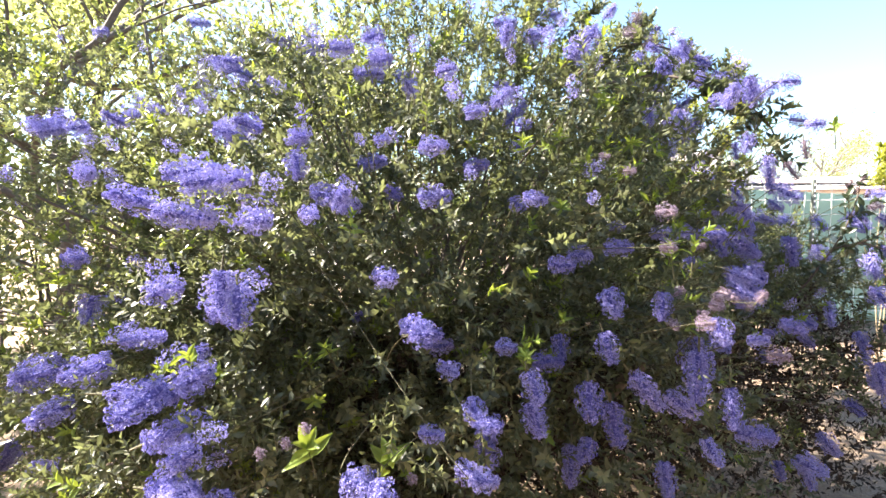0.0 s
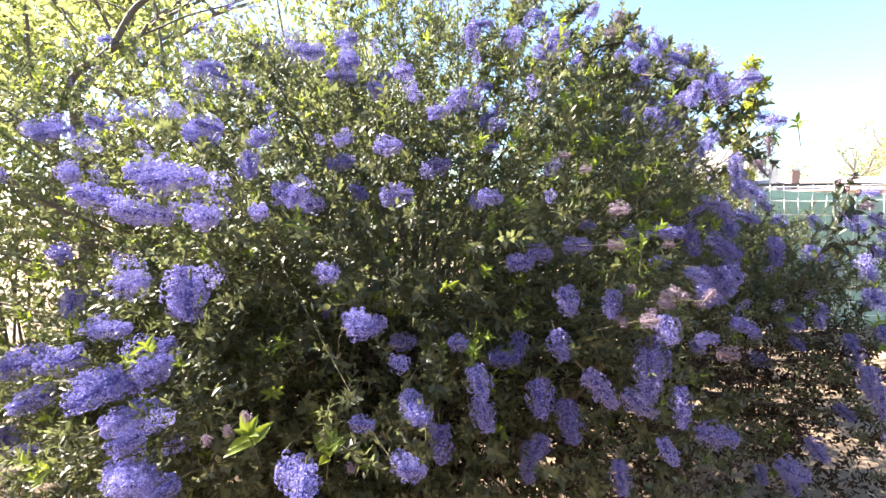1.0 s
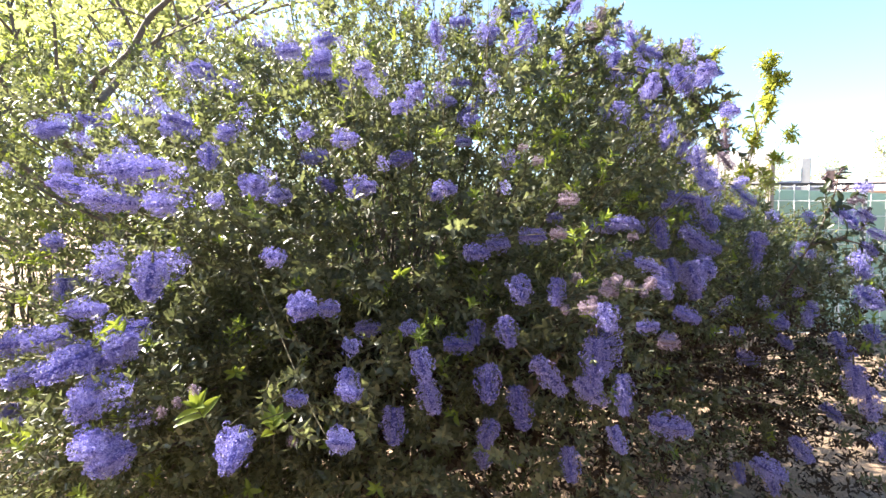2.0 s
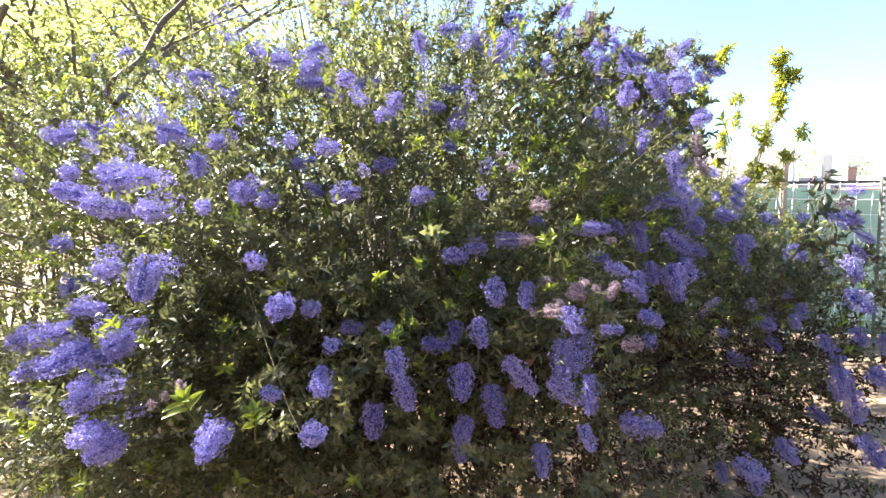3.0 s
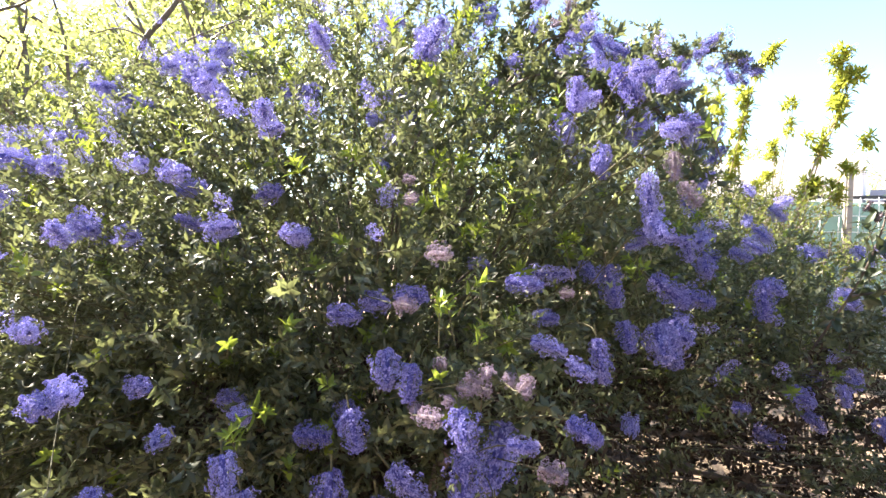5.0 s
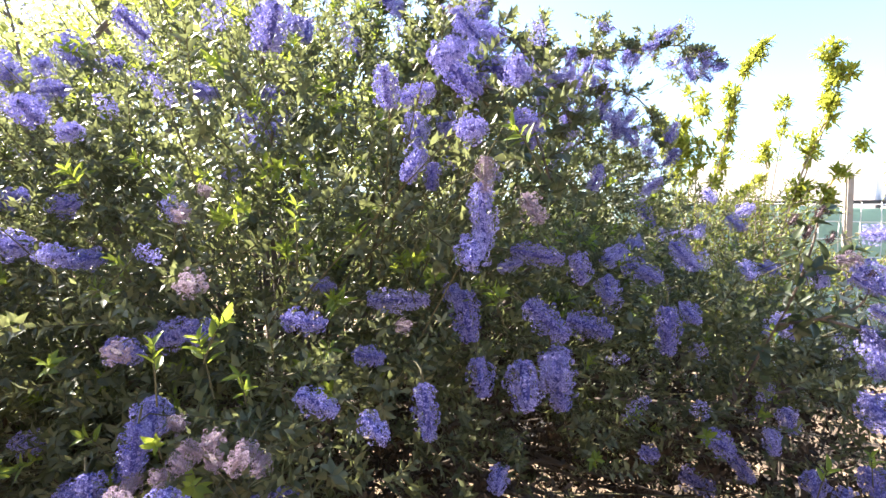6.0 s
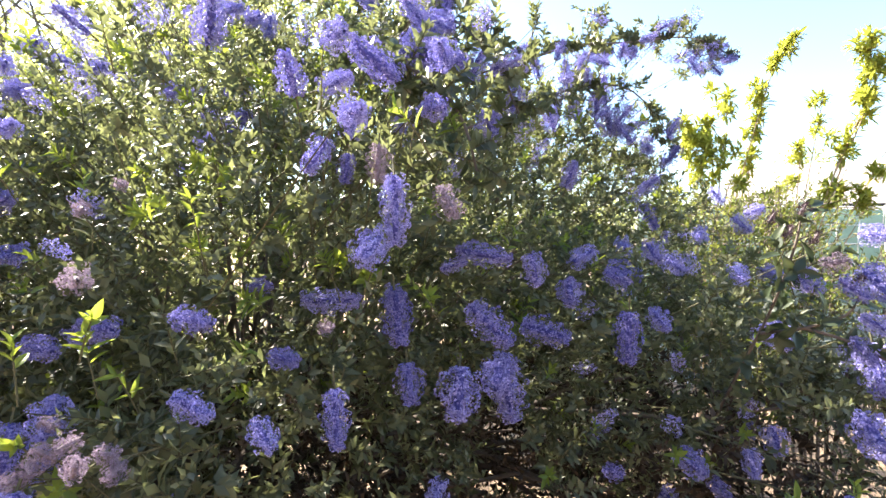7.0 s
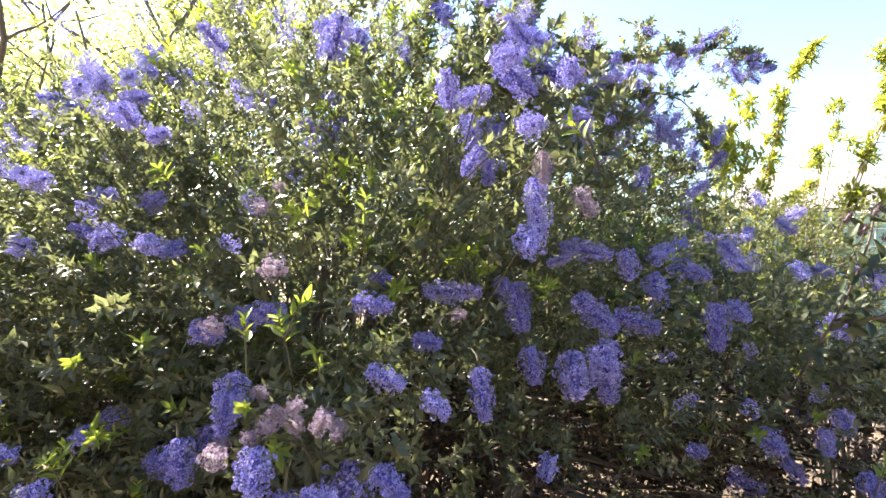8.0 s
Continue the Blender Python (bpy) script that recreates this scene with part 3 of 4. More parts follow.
def head_mesh(seed, mat, aspect, lobes, florets, core=None, coarse=1.0):
    """One flower head, 1 long along +z from its base and 1 wide: round umbels of five-petalled florets packed round a core.
    aspect: its true length over its width, so that the florets stay round."""
    r, core = np.random.default_rng(seed), core or SHADED_CORE
    flat = np.array([1, 1, 1 / aspect])
    t = (np.arange(lobes) + r.uniform(0, 1, lobes)) / lobes
    ang = np.arange(lobes) * 2.39996 + r.normal(0, 0.3, lobes)
    swell = lambda u: 0.5 * np.sin(np.pi * np.clip(0.10 + 0.84 * u, 0, 1)) ** 0.55 * (1.08 - 0.22 * u)
    prof = swell(t) * r.uniform(0.40, 1.0, lobes)
    mid = np.stack([np.cos(ang) * prof, np.sin(ang) * prof, 0.08 + 0.86 * t], -1)
    which = r.integers(0, lobes, florets)
    d = unit(r.normal(0, 1, (florets, 3)) + 1.1 * unit((mid - np.array([0, 0, 0.5])) / flat)[which])
    ball = r.uniform(0.075, 0.125, lobes)
    p = mid[which] + d * flat * (ball[which] * r.uniform(0.85, 1.12, florets))[:, None]
    # a last fifth of them sits close on the core
    k = florets // 5
    u, a = r.uniform(0.02, 0.98, k), r.uniform(0, 6.283, k)
    d[:k] = np.stack([np.cos(a), np.sin(a), 0.8 * (u - 0.5)], -1)
    p[:k] = np.stack([np.cos(a), np.sin(a), 0 * a], -1) * (swell(u) * r.uniform(0.36, 0.62, k))[:, None] + np.stack([0 * u, 0 * u, 0.04 + 0.92 * u], -1)
    out = unit(d + r.normal(0, 0.3, (florets, 3)))
    ref = unit(np.cross(out, r.normal(0, 1, (florets, 3))))
    other = np.cross(out, ref)
    size = r.uniform(0.018, 0.033, florets) * coarse
    size[:k] *= 1.25
    v, f = [], []
    for i in range(florets):
        b, q, w, o, s_ = len(v), ref[i], other[i], out[i], size[i]
        if i % 4:
            v.append(p[i] - o * flat * s_ * 0.5)
            for k in range(5):
                for a0 in (k * 1.2566 - 0.45, k * 1.2566 + 0.45):
                    v.append(p[i] + ((q * math.cos(a0) + w * math.sin(a0)) * s_ + o * s_ * (0.4 if k % 2 else 0.1)) * flat)
                f.append((b, b + 2 * k + 1, b + 2 * k + 2))
        else:
            s_ *= 0.8
            v += [p[i] + q * flat * s_, p[i] + (w - q) * flat * s_ * 0.7, p[i] - (w + q) * flat * s_ * 0.7, p[i] + o * flat * s_ * 1.2]
            f += [(b, b + 1, b + 3), (b + 1, b + 2, b + 3), (b + 2, b, b + 3), (b + 1, b, b + 2)]
    # the core inside; on blue heads its dark colour paints shade between florets
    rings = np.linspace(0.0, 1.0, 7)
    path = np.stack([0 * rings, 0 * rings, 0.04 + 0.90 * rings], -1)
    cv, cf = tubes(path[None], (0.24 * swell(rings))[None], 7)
    sv, sf = tubes(np.array([[[0, 0, -0.25], [0.02, 0, 0.1], [0, 0, 0.3]]]), np.full((1, 3), 0.035), 4)
    petals = len(f)
    v, f = joined([(np.array(v), np.array(f)), (cv, cf), (sv, sf)])
    me = mesh_of("flower_head", v, f, mat, False)
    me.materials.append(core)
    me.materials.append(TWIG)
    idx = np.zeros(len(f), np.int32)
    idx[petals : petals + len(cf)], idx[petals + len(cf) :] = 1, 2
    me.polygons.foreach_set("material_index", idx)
    return me, v, f[:petals]


LONG_HEADS = [head_mesh(s, PETAL, 1.9, n, k) for s, n, k in ((1, 96, 2300), (2, 104, 2450), (4, 90, 2200))]
ROUND_HEADS = [head_mesh(s, PETAL, 1.2, n, k) for s, n, k in ((3, 58, 1500), (5, 64, 1600), (9, 54, 1400))]
LOOSE_HEADS = [head_mesh(s, PETAL, 1.3, n, k, None, 1.4) for s, n, k in ((10, 24, 300), (11, 28, 320))]
FADED_LONG = [head_mesh(s, FADED, 1.8, 70, 1500, DULL) for s in (6, 13)]
FADED_ROUND = [head_mesh(s, FADED, 1.2, 40, 1000, DULL) for s in (7, 14)]
SEED_HEADS = [head_mesh(8, SEED, 1.2, 26, 460, DULL, 1.4)]

stem_paths, leaf_rows, young_rows = [], [], []
loose_heads = []


def set_head(meshes, label, x, y, z, length, width, way, single=True, root=None):
    """A flower head with its middle at x, y, z, pointing along way, on a leafy shoot out of the shrub."""
    way = unit(np.array(way, float))
    at = np.array([x, y, z]) - way * length * 0.5
    q = Vector(way).to_track_quat("Z", "Y")
    turn = Matrix.Rotation(float(rng.uniform(0, 6.28)), 4, "Z")
    m = Matrix.Translation(Vector(at - ROOT)) @ q.to_matrix().to_4x4() @ turn @ Matrix.Diagonal((width, width, length, 1))
    me, sv, sf = meshes[int(rng.integers(0, len(meshes)))]
    if single:
        child("flower_head", me, shrub, label, m)
    else:
        mm = np.array(m)
        loose_heads.append((sv @ mm[:3, :3].T + mm[:3, 3], sf))
    # the shoot that carries it
    heart = np.array([-0.05, 2.15, 0.95])
    back = unit(heart - at + rng.normal(0, 0.25, 3))
    far = float(rng.uniform(0.22, 0.36))
    while far < 1.3 and not inside((at + back * far)[None], 0.9)[0]:
        far += 0.06
    back = back * far
    t = np.linspace(0, 1, 6)[:, None]
    start = at + back - np.array([0, 0, 0.05]) if root is None else root
    bend = way * length * 0.6
    stem_paths.append(start * (1 - t) ** 2 + 2 * (1 - t) * t * (at - bend) + at * t**2)


def outward(x, z):
    """How heads point: drooping low on the sunless flank, upright near the crown."""
    hang = np.clip((1.45 - z) * 2.0, -0.8, 0.9) * (0.9 if x > 0.2 else 0.15)
    side = -0.5 if x < -0.2 else 0.15
    return np.array([side, -0.55, -hang]) + rng.normal(0, 0.28, 3)


def sloped(degrees, ratio):
    """An axis at that slope, seen from the garden path; stubby heads face the path."""
    a, front = radians(degrees), 0.15 + 0.75 * max(0.0, ratio - 0.6) / 0.4
    return np.array([0.97, 0.22, 0]) * math.cos(a) + np.array([0, 0, -1.0]) * math.sin(a) + np.array([0.2, -0.97, 0]) * front + rng.normal(0, 0.06, 3)


BLUE_TEXT, FADED_TEXT = "blue-violet flower head", "faded pinkish flower head"
for rows in BLUE_LIMBS:
    for x, y, z, length, width, slope in rows:
        set_head(LONG_HEADS if length > 1.45 * width else ROUND_HEADS, BLUE_TEXT, x, y, z, length, width, sloped(slope, width / length))
for x, y, z, length, width, slope in FADED_TIPS:
    set_head(FADED_LONG if length > 1.45 * width else FADED_ROUND, FADED_TEXT, x, y, z, length, width, sloped(slope, width / length))
for x, y, z in ((0.558, 0.96, 1.168), (0.539, 0.95, 1.159), (0.531, 0.94, 1.147), (0.587, 0.98, 1.153), (0.507, 0.94, 1.129), (0.613, 0.93, 1.165), (0.611, 0.97, 1.143), (0.482, 0.99, 1.166), (0.455, 0.95, 1.108)):
    set_head(FADED_ROUND, FADED_TEXT, x, y, z, 0.028, 0.026, outward(x, z) + np.array([0, 0, 0.6]))
for rows in BETWEEN:
    for x, y, z, length in rows:
        set_head(ROUND_HEADS, BLUE_TEXT, x, y, z, length * 0.9, length * float(rng.uniform(0.55, 0.72)), outward(x, z))

# a second head close by on the crowded, sunlit limbs
for rows in (FAR_LEFT_HIGH, FAR_LEFT_LOW, FAR_LEFT_MID, LEFT_HIGH, LEFT_LOW, LEFT_MID):
    for x, y, z, length, width, slope in rows:
        dx, dy, dz = rng.normal(0, 0.045, 3)
        set_head(LOOSE_HEADS, BLUE_TEXT, x + dx, y + 0.02 + abs(dy), z + dz, length * 0.75, width * 0.8, outward(x, z), False)

# heads over the rest of the crown, behind and beside
p, nrm = shell(900, 0.98, 1.06)
keep = (rng.random(len(p)) < 0.5) & ((p[:, 1] > 1.5) | (p[:, 0] < -0.9)) & (p[:, 2] > 0.6) & ~inside(p, 0.93)
some = rng.permutation(np.nonzero(keep)[0])
some = np.concatenate([some[p[some, 0] > 0.85][:60], some[p[some, 0] <= 0.85][:44]])
for q, d in zip(p[some], nrm[some]):
    length = float(rng.uniform(0.05, 0.08))
    set_head(LOOSE_HEADS, BLUE_TEXT, *q, length, length * 0.62, d + np.array([0, 0, 0.5]) + rng.normal(0, 0.25, 3), False)
# smaller heads among the leaves high on the sunny side
p, nrm = shell(1500, 0.99, 1.07)
some = np.nonzero((p[:, 2] > 1.35) & (p[:, 0] < 0.35) & (p[:, 0] > -1.5) & (nrm[:, 1] < -0.05) & ~inside(p, 0.95))[0]
for k in rng.permutation(some)[:90]:
    length = float(rng.uniform(0.035, 0.06))
    set_head(LOOSE_HEADS, BLUE_TEXT, *p[k], length, length * 0.75, nrm[k] + np.array([-0.2, -0.2, 0.5]) + rng.normal(0, 0.25, 3), False)


def arching_branch(points, clusters, leafy, label):
    """A long limb that leaves the crown, with short leafy shoots and hanging clusters along it."""
    v, f = limb([np.array(q, float) for q in points], 0.0046, 0.002)
    child("branch", mesh_of("branch", v - ROOT, f, BARK), shrub, label)
    line = np.array(points, float)
    t = np.sort(rng.uniform(0.12, 1.0, leafy)) * (len(line) - 1)
    i = np.minimum(t.astype(int), len(line) - 2)
    at = line[i] + (line[i + 1] - line[i]) * (t - i)[:, None]
    run = unit(line[i + 1] - line[i])
    turn = run * 0.5 + rng.normal(0, 0.6, (leafy, 3)) + np.array([0, 0, 0.25])
    path, rows = shoots(rng, at, turn, rng.uniform(0.04, 0.10, leafy), 20, 0.030, 0.1, slim=0.5)
    stem_paths.extend(path)
    leaf_rows.append(rows)
    for k in range(clusters):
        s_ = (0.25 + 0.75 * (k + 0.5) / clusters) * (len(line) - 1)
        j = min(int(s_), len(line) - 2)
        root = line[j] + (line[j + 1] - line[j]) * (s_ - j)
        q = root + rng.normal(0, 0.05, 3) - np.array([0, 0, 0.03])
        length = float(rng.uniform(0.05, 0.085))
        set_head(ROUND_HEADS if k % 2 == 0 else LOOSE_HEADS, BLUE_TEXT, *q, length, length * 0.62, rng.normal(0, 0.5, 3) + np.array([0.2, -0.2, -0.5 if k % 2 else 0.5]), k % 2 == 0, root)


carry = np.array(stem_paths)
arching_branch([(0.55, 2.05, 1.80), (0.90, 2.30, 2.00), (1.13, 2.50, 2.07), (1.36, 2.72, 2.14), (1.52, 2.87, 2.11)], 26, 64, "long arching limb with hanging flower clusters")
arching_branch([(0.60, 2.10, 1.70), (0.95, 2.35, 1.88), (1.15, 2.45, 1.88), (1.30, 2.62, 1.72)], 14, 48, "arching leafy limb")
arching_branch([(0.45, 1.90, 1.80), (0.62, 1.72, 1.90), (0.78, 1.58, 1.82), (0.88, 1.50, 1.70), (0.93, 1.48, 1.60)], 6, 36, "arching limb crowded with flower clusters")
arching_branch([(0.40, 1.80, 1.72), (0.58, 1.52, 1.74), (0.74, 1.38, 1.68), (0.86, 1.33, 1.58), (0.90, 1.31, 1.48)], 0, 32, "arching leafy limb bent down by its flowers")
arching_branch([(0.75, 2.20, 1.75), (0.80, 2.30, 2.00), (0.84, 2.34, 2.14)], 3, 14, "upright leafy limb")
arching_branch([(0.38, 1.95, 1.72), (0.50, 1.92, 1.95), (0.57, 1.90, 2.10)], 4, 34, "upright leafy limb")
arching_branch([(0.50, 2.05, 1.70), (0.62, 1.88, 1.90), (0.70, 1.78, 1.99)], 3, 30, "upright leafy limb")
arching_branch([(0.22, 2.00, 1.85), (0.32, 1.98, 2.05), (0.40, 1.98, 2.18)], 4, 34, "upright leafy limb")
arching_branch([(0.98, 2.45, 1.95), (1.01, 2.54, 2.10), (1.04, 2.57, 2.21)], 3, 12, "upright leafy limb")

# leaves close behind every head
HEADS = np.array([q[:3] for rows in BLUE_LIMBS + BETWEEN + (FADED_TIPS,) for q in rows])


def behind_flowers(p, near=0.085):
    p = p.copy()
    for x, y, z in HEADS:
        close = ((p[:, 0] - x) ** 2 + (p[:, 2] - z) ** 2 < near**2) & (p[:, 1] < y + 0.10)
        p[close, 1] = y + 0.10 + 0.5 * (y + 0.10 - p[close, 1]).clip(0, 0.2)
    return p


near = HEADS.repeat(4, 0)
near = near + unit(np.array([-0.05, 2.15, 1.0]) - near) * rng.uniform(0.07, 0.17, (len(near), 1)) + rng.normal(0, 0.03, near.shape)
near = behind_flowers(near, 0.06)
path, rows = shoots(rng, near, rng.normal(0, 0.7, near.shape) + np.array([0.0, 0.25, 0.35]), rng.uniform(0.05, 0.09, len(near)), 16, 0.029, 0.12, slim=0.42)
stem_paths += list(path)
leaf_rows.append(rows)

# leafy shoots over the whole crown, kept behind the flowers that stand outside the leaves
p, nrm = shell(12200, 0.80, 1.02)
thin = (p[:, 2] < 0.98 - 0.12 * rng.random(len(p))) & (p[:, 0] > 0.35) & (rng.random(len(p)) < np.where((p[:, 0] > 1.3) & (p[:, 2] < 0.85), 0.88, 0.70))
thin |= (p[:, 0] > 0.70) & (p[:, 2] > 1.38) & (p[:, 1] < 2.25) & (rng.random(len(p)) < 0.55)
p, nrm = p[~thin], nrm[~thin]
p = behind_flowers(p)
way = nrm + np.array([0, 0, 0.15]) + rng.normal(0, 0.70, (len(p), 3))
length = rng.uniform(0.06, 0.12, len(p))
path, rows = shoots(rng, p, way, length, 20, 0.029, 0.12, slim=0.42)
stem_paths += list(path)
leaf_rows.append(rows)
# bright young tips on some of them
tips = rng.random(len(p)) < 0.10 + 0.22 * np.clip((p[:, 2] - 1.1) / 0.8, 0, 1)
_, rows2 = shoots(rng, path[tips][:, -1] - 0.01, way[tips] + np.array([0, 0, 0.5]), rng.uniform(0.02, 0.045, int(tips.sum())), 10, 0.028, 0.3, 0.0, 55, slim=0.36)
young_rows.append(rows2)
# leaves along the shoots that carry clusters
_, rows3 = shoots(rng, carry[:, 0], carry[:, -1] - carry[:, 0], np.linalg.norm(carry[:, -1] - carry[:, 0], axis=-1) * 0.90, 24, 0.024, 0.0)
leaf_rows.append(rows3)
# the shaded inside
p, nrm = shell(7600, 0.42, 0.84)
bare = (p[:, 0] > 1.45) & (p[:, 2] < 0.75) & (rng.random(len(p)) < 0.5)
p, nrm = p[~bare], nrm[~bare]
# low on the right, dark dead leaves also stand in for deep shade
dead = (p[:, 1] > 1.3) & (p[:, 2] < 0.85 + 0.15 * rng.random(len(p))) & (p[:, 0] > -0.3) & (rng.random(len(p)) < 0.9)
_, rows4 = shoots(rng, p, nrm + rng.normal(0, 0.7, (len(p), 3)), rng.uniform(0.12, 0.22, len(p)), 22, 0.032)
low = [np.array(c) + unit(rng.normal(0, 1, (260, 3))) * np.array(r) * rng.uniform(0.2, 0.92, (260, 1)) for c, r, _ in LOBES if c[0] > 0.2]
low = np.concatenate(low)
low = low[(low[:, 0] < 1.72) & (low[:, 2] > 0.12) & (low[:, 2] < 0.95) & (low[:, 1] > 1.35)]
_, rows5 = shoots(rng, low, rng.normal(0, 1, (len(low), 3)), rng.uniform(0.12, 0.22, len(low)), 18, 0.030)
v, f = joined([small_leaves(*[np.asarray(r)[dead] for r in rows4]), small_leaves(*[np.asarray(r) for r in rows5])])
child("dead_foliage", mesh_of("dead_foliage", v - ROOT, f, DRY_SHADE), shrub, "dead brown leaves, coloured dark for the shade deep inside the shrub", kind="stuff")
v, f = small_leaves(*[np.asarray(r)[~dead] for r in rows4])
child("inner_foliage", mesh_of("inner_foliage", v - ROOT, f, LEAF), shrub, "shaded small dark green leaves", kind="stuff")

v, f = joined(loose_heads)
child("inner_blossom", mesh_of("inner_blossom", v, f, PETAL, False), shrub, "small blue-violet flower heads deep among the leaves", kind="stuff")
v, f = joined([small_leaves(*[np.asarray(c) for c in r]) for r in leaf_rows])
child("foliage", mesh_of("foliage", v - ROOT, f, LEAF), shrub, "dense small glossy dark green leaves", kind="stuff")
v, f = joined([leaves_of(r) for r in young_rows])
child("young_foliage", mesh_of("young_foliage", v - ROOT, f, YOUNG), shrub, "bright yellow-green young leaves", kind="stuff")
paths = np.array(stem_paths)
v, f = tubes(paths, np.linspace(0.0018, 0.0008, 6)[None] * np.ones((len(paths), 1)), 3)
child("twig_growth", mesh_of("twig_growth", v - ROOT, f, TWIG), shrub, "thin green-brown twigs", kind="stuff")
# bare inner branches
p, nrm = shell(420, 0.45, 0.92)
hub = ROOT + np.array([0, 0, 0.55]) + (p - ROOT) * np.array([0.35, 0.35, 0.25])
t = np.linspace(0, 1, 6)[None, :, None]
inner = hub[:, None] * (1 - t) + p[:, None] * t + np.array([0, 0, -0.12]) * (t * (1 - t)) + rng.normal(0, 0.02, (len(p), 6, 3))
v, f = tubes(inner, np.linspace(0.010, 0.003, 6)[None] * np.ones((len(p), 1)), 4)
child("inner_branchwork", mesh_of("inner_branchwork", v - ROOT, f, BARK), shrub, "bare brown inner branches", kind="stuff")


# ---- single bright leaf rosettes, leaf by leaf ----
def leaf_mesh(name, mat, slim=0.36):
    """One veined leaf, 1 long along +y, face up."""
    us = np.linspace(0, 1, 7)
    v, f = [], []
    for u in us:
        w = slim * 0.5 * math.sin(math.pi * min(1.0, 0.06 + 0.94 * u) ** 0.85) * (1.0 if u < 0.98 else 0.2)
        for s_ in (-1, -0.5, 0, 0.5, 1):
            v.append((w * s_, u, 0.10 * abs(w * s_) / slim * 2 - 0.16 * u**2 + 0.012 * math.sin(18 * u) * abs(s_)))
    for i in range(6):
        for j in range(4):
            a = i * 5 + j
            f += [(a, a + 1, a + 6), (a, a + 6, a + 5)]
    return mesh_of(name, v, f, mat)


YOUNG_LEAF, BROAD_LEAF, DARK_LEAF, SILVER_LEAF = leaf_mesh("leaf", YOUNG, 0.26), leaf_mesh("leaf", YOUNG, 0.40), leaf_mesh("leaf", LEATHER, 0.5), leaf_mesh("leaf", SILVER, 0.3)


def rosette(parent, origin, at, way, leaves, size, mesh, name="leafy_shoot", label="bright yellow-green leafy shoot", stem=0.10, lift=(25, 62)):
    """A shoot with its leaves set round the tip, each leaf an object."""
    at, way = np.array(at, float), unit(np.array(way, float))
    t = np.linspace(0, 1, 5)[:, None]
    path = at - way * stem * (1 - t) + np.array([0, 0, -0.02]) * (1 - t) ** 2
    v, f = tubes((path - origin)[None], np.linspace(0.0012, 0.0008, 5)[None], 5)
    shoot = child(name, mesh_of(name, v, f, TWIG), parent, label)
    base = Vector(way).to_track_quat("Z", "Y").to_matrix().to_4x4()
    for k in range(leaves):
        s_ = size * float(rng.uniform(0.65, 1.1)) * (1 - 0.03 * k)
        back = 0.6 * stem * max(0.0, 1 - 1.5 * k / leaves) * float(rng.uniform(0.6, 1.0))
        m = Matrix.Translation(Vector(at - origin - way * back)) @ base @ Matrix.Rotation(k * 2.39996 + float(rng.normal(0, 0.2)), 4, "Z")
        m = m @ Matrix.Rotation(radians(float(rng.uniform(*lift)) * (0.6 + 0.4 * k / leaves)), 4, "X") @ Matrix.Rotation(float(rng.normal(0, 0.3)), 4, "Y") @ Matrix.Diagonal((s_, s_, s_, 1))
        child("leaf", mesh, shoot, m=m)


TIPS = [(-0.86, 1.08, 1.20), (-0.58, 0.97, 1.02), (0.16, 0.93, 1.05), (0.19, 0.98, 1.07), (0.48, 1.03, 1.26), (-0.23, 0.93, 1.07), (0.34, 1.50, 1.55), (-0.07, 1.32, 1.52), (0.37, 1.38, 1.47), (0.05, 1.15, 1.00),
        (0.49, 1.34, 1.67), (0.40, 1.26, 1.62), (0.47, 1.22, 1.50), (0.18, 1.10, 1.49), (0.51, 1.18, 1.37), (0.41, 1.16, 1.42), (0.66, 1.28, 1.35), (0.59, 1.26, 1.40), (0.80, 1.38, 1.28), (0.58, 1.20, 1.29), (0.86, 1.30, 1.56), (0.27, 1.14, 1.51)]
for q in TIPS:
    rosette(shrub, ROOT, q, np.array([0, -0.45, 0.75]) + rng.normal(0, 0.35, 3), 14, 0.036, YOUNG_LEAF, stem=0.06)
# larger, broad, sunlit leaves at the ends of the foremost shoots
BROAD_TIPS = [(-0.47, 0.88, 1.07), (-1.02, 1.20, 1.06), (0.16, 0.95, 1.06), (0.49, 0.95, 1.27), (0.82, 1.33, 1.29), (0.68, 1.30, 1.35), (0.87, 1.10, 1.52), (0.26, 1.05, 1.10),
              (0.54, 1.00, 1.29), (0.38, 1.50, 1.54), (0.79, 1.32, 1.31), (0.71, 1.32, 1.32), (0.45, 1.35, 1.36), (-0.50, 0.88, 1.06), (-0.60, 1.05, 1.27), (0.11, 1.00, 1.17), (1.35, 1.45, 1.00), (1.37, 1.45, 0.92), (1.37, 1.75, 1.18), (1.46, 1.55, 0.99), (1.38, 2.10, 1.35), (0.49, 0.95, 1.16)]
for q in BROAD_TIPS:
    rosette(shrub, ROOT, q, np.array([0.1, -0.55, 0.6]) + rng.normal(0, 0.4, 3), 7, float(rng.uniform(0.025, 0.034)), BROAD_LEAF, "leafy_shoot", "shoot of broad bright green leaves", 0.05, (45, 82))
# two large fresh shoots low in front, with pinkish buds
for q, d in (((-0.225, 0.77, 0.950), (-0.1, -0.5, 0.8)), ((-0.095, 0.80, 0.915), (0.2, -0.4, 0.8))):
    rosette(shrub, ROOT, q, d, 9, 0.055, BROAD_LEAF, "leafy_shoot", "large fresh shoot of long bright green leaves", 0.06, (20, 75))
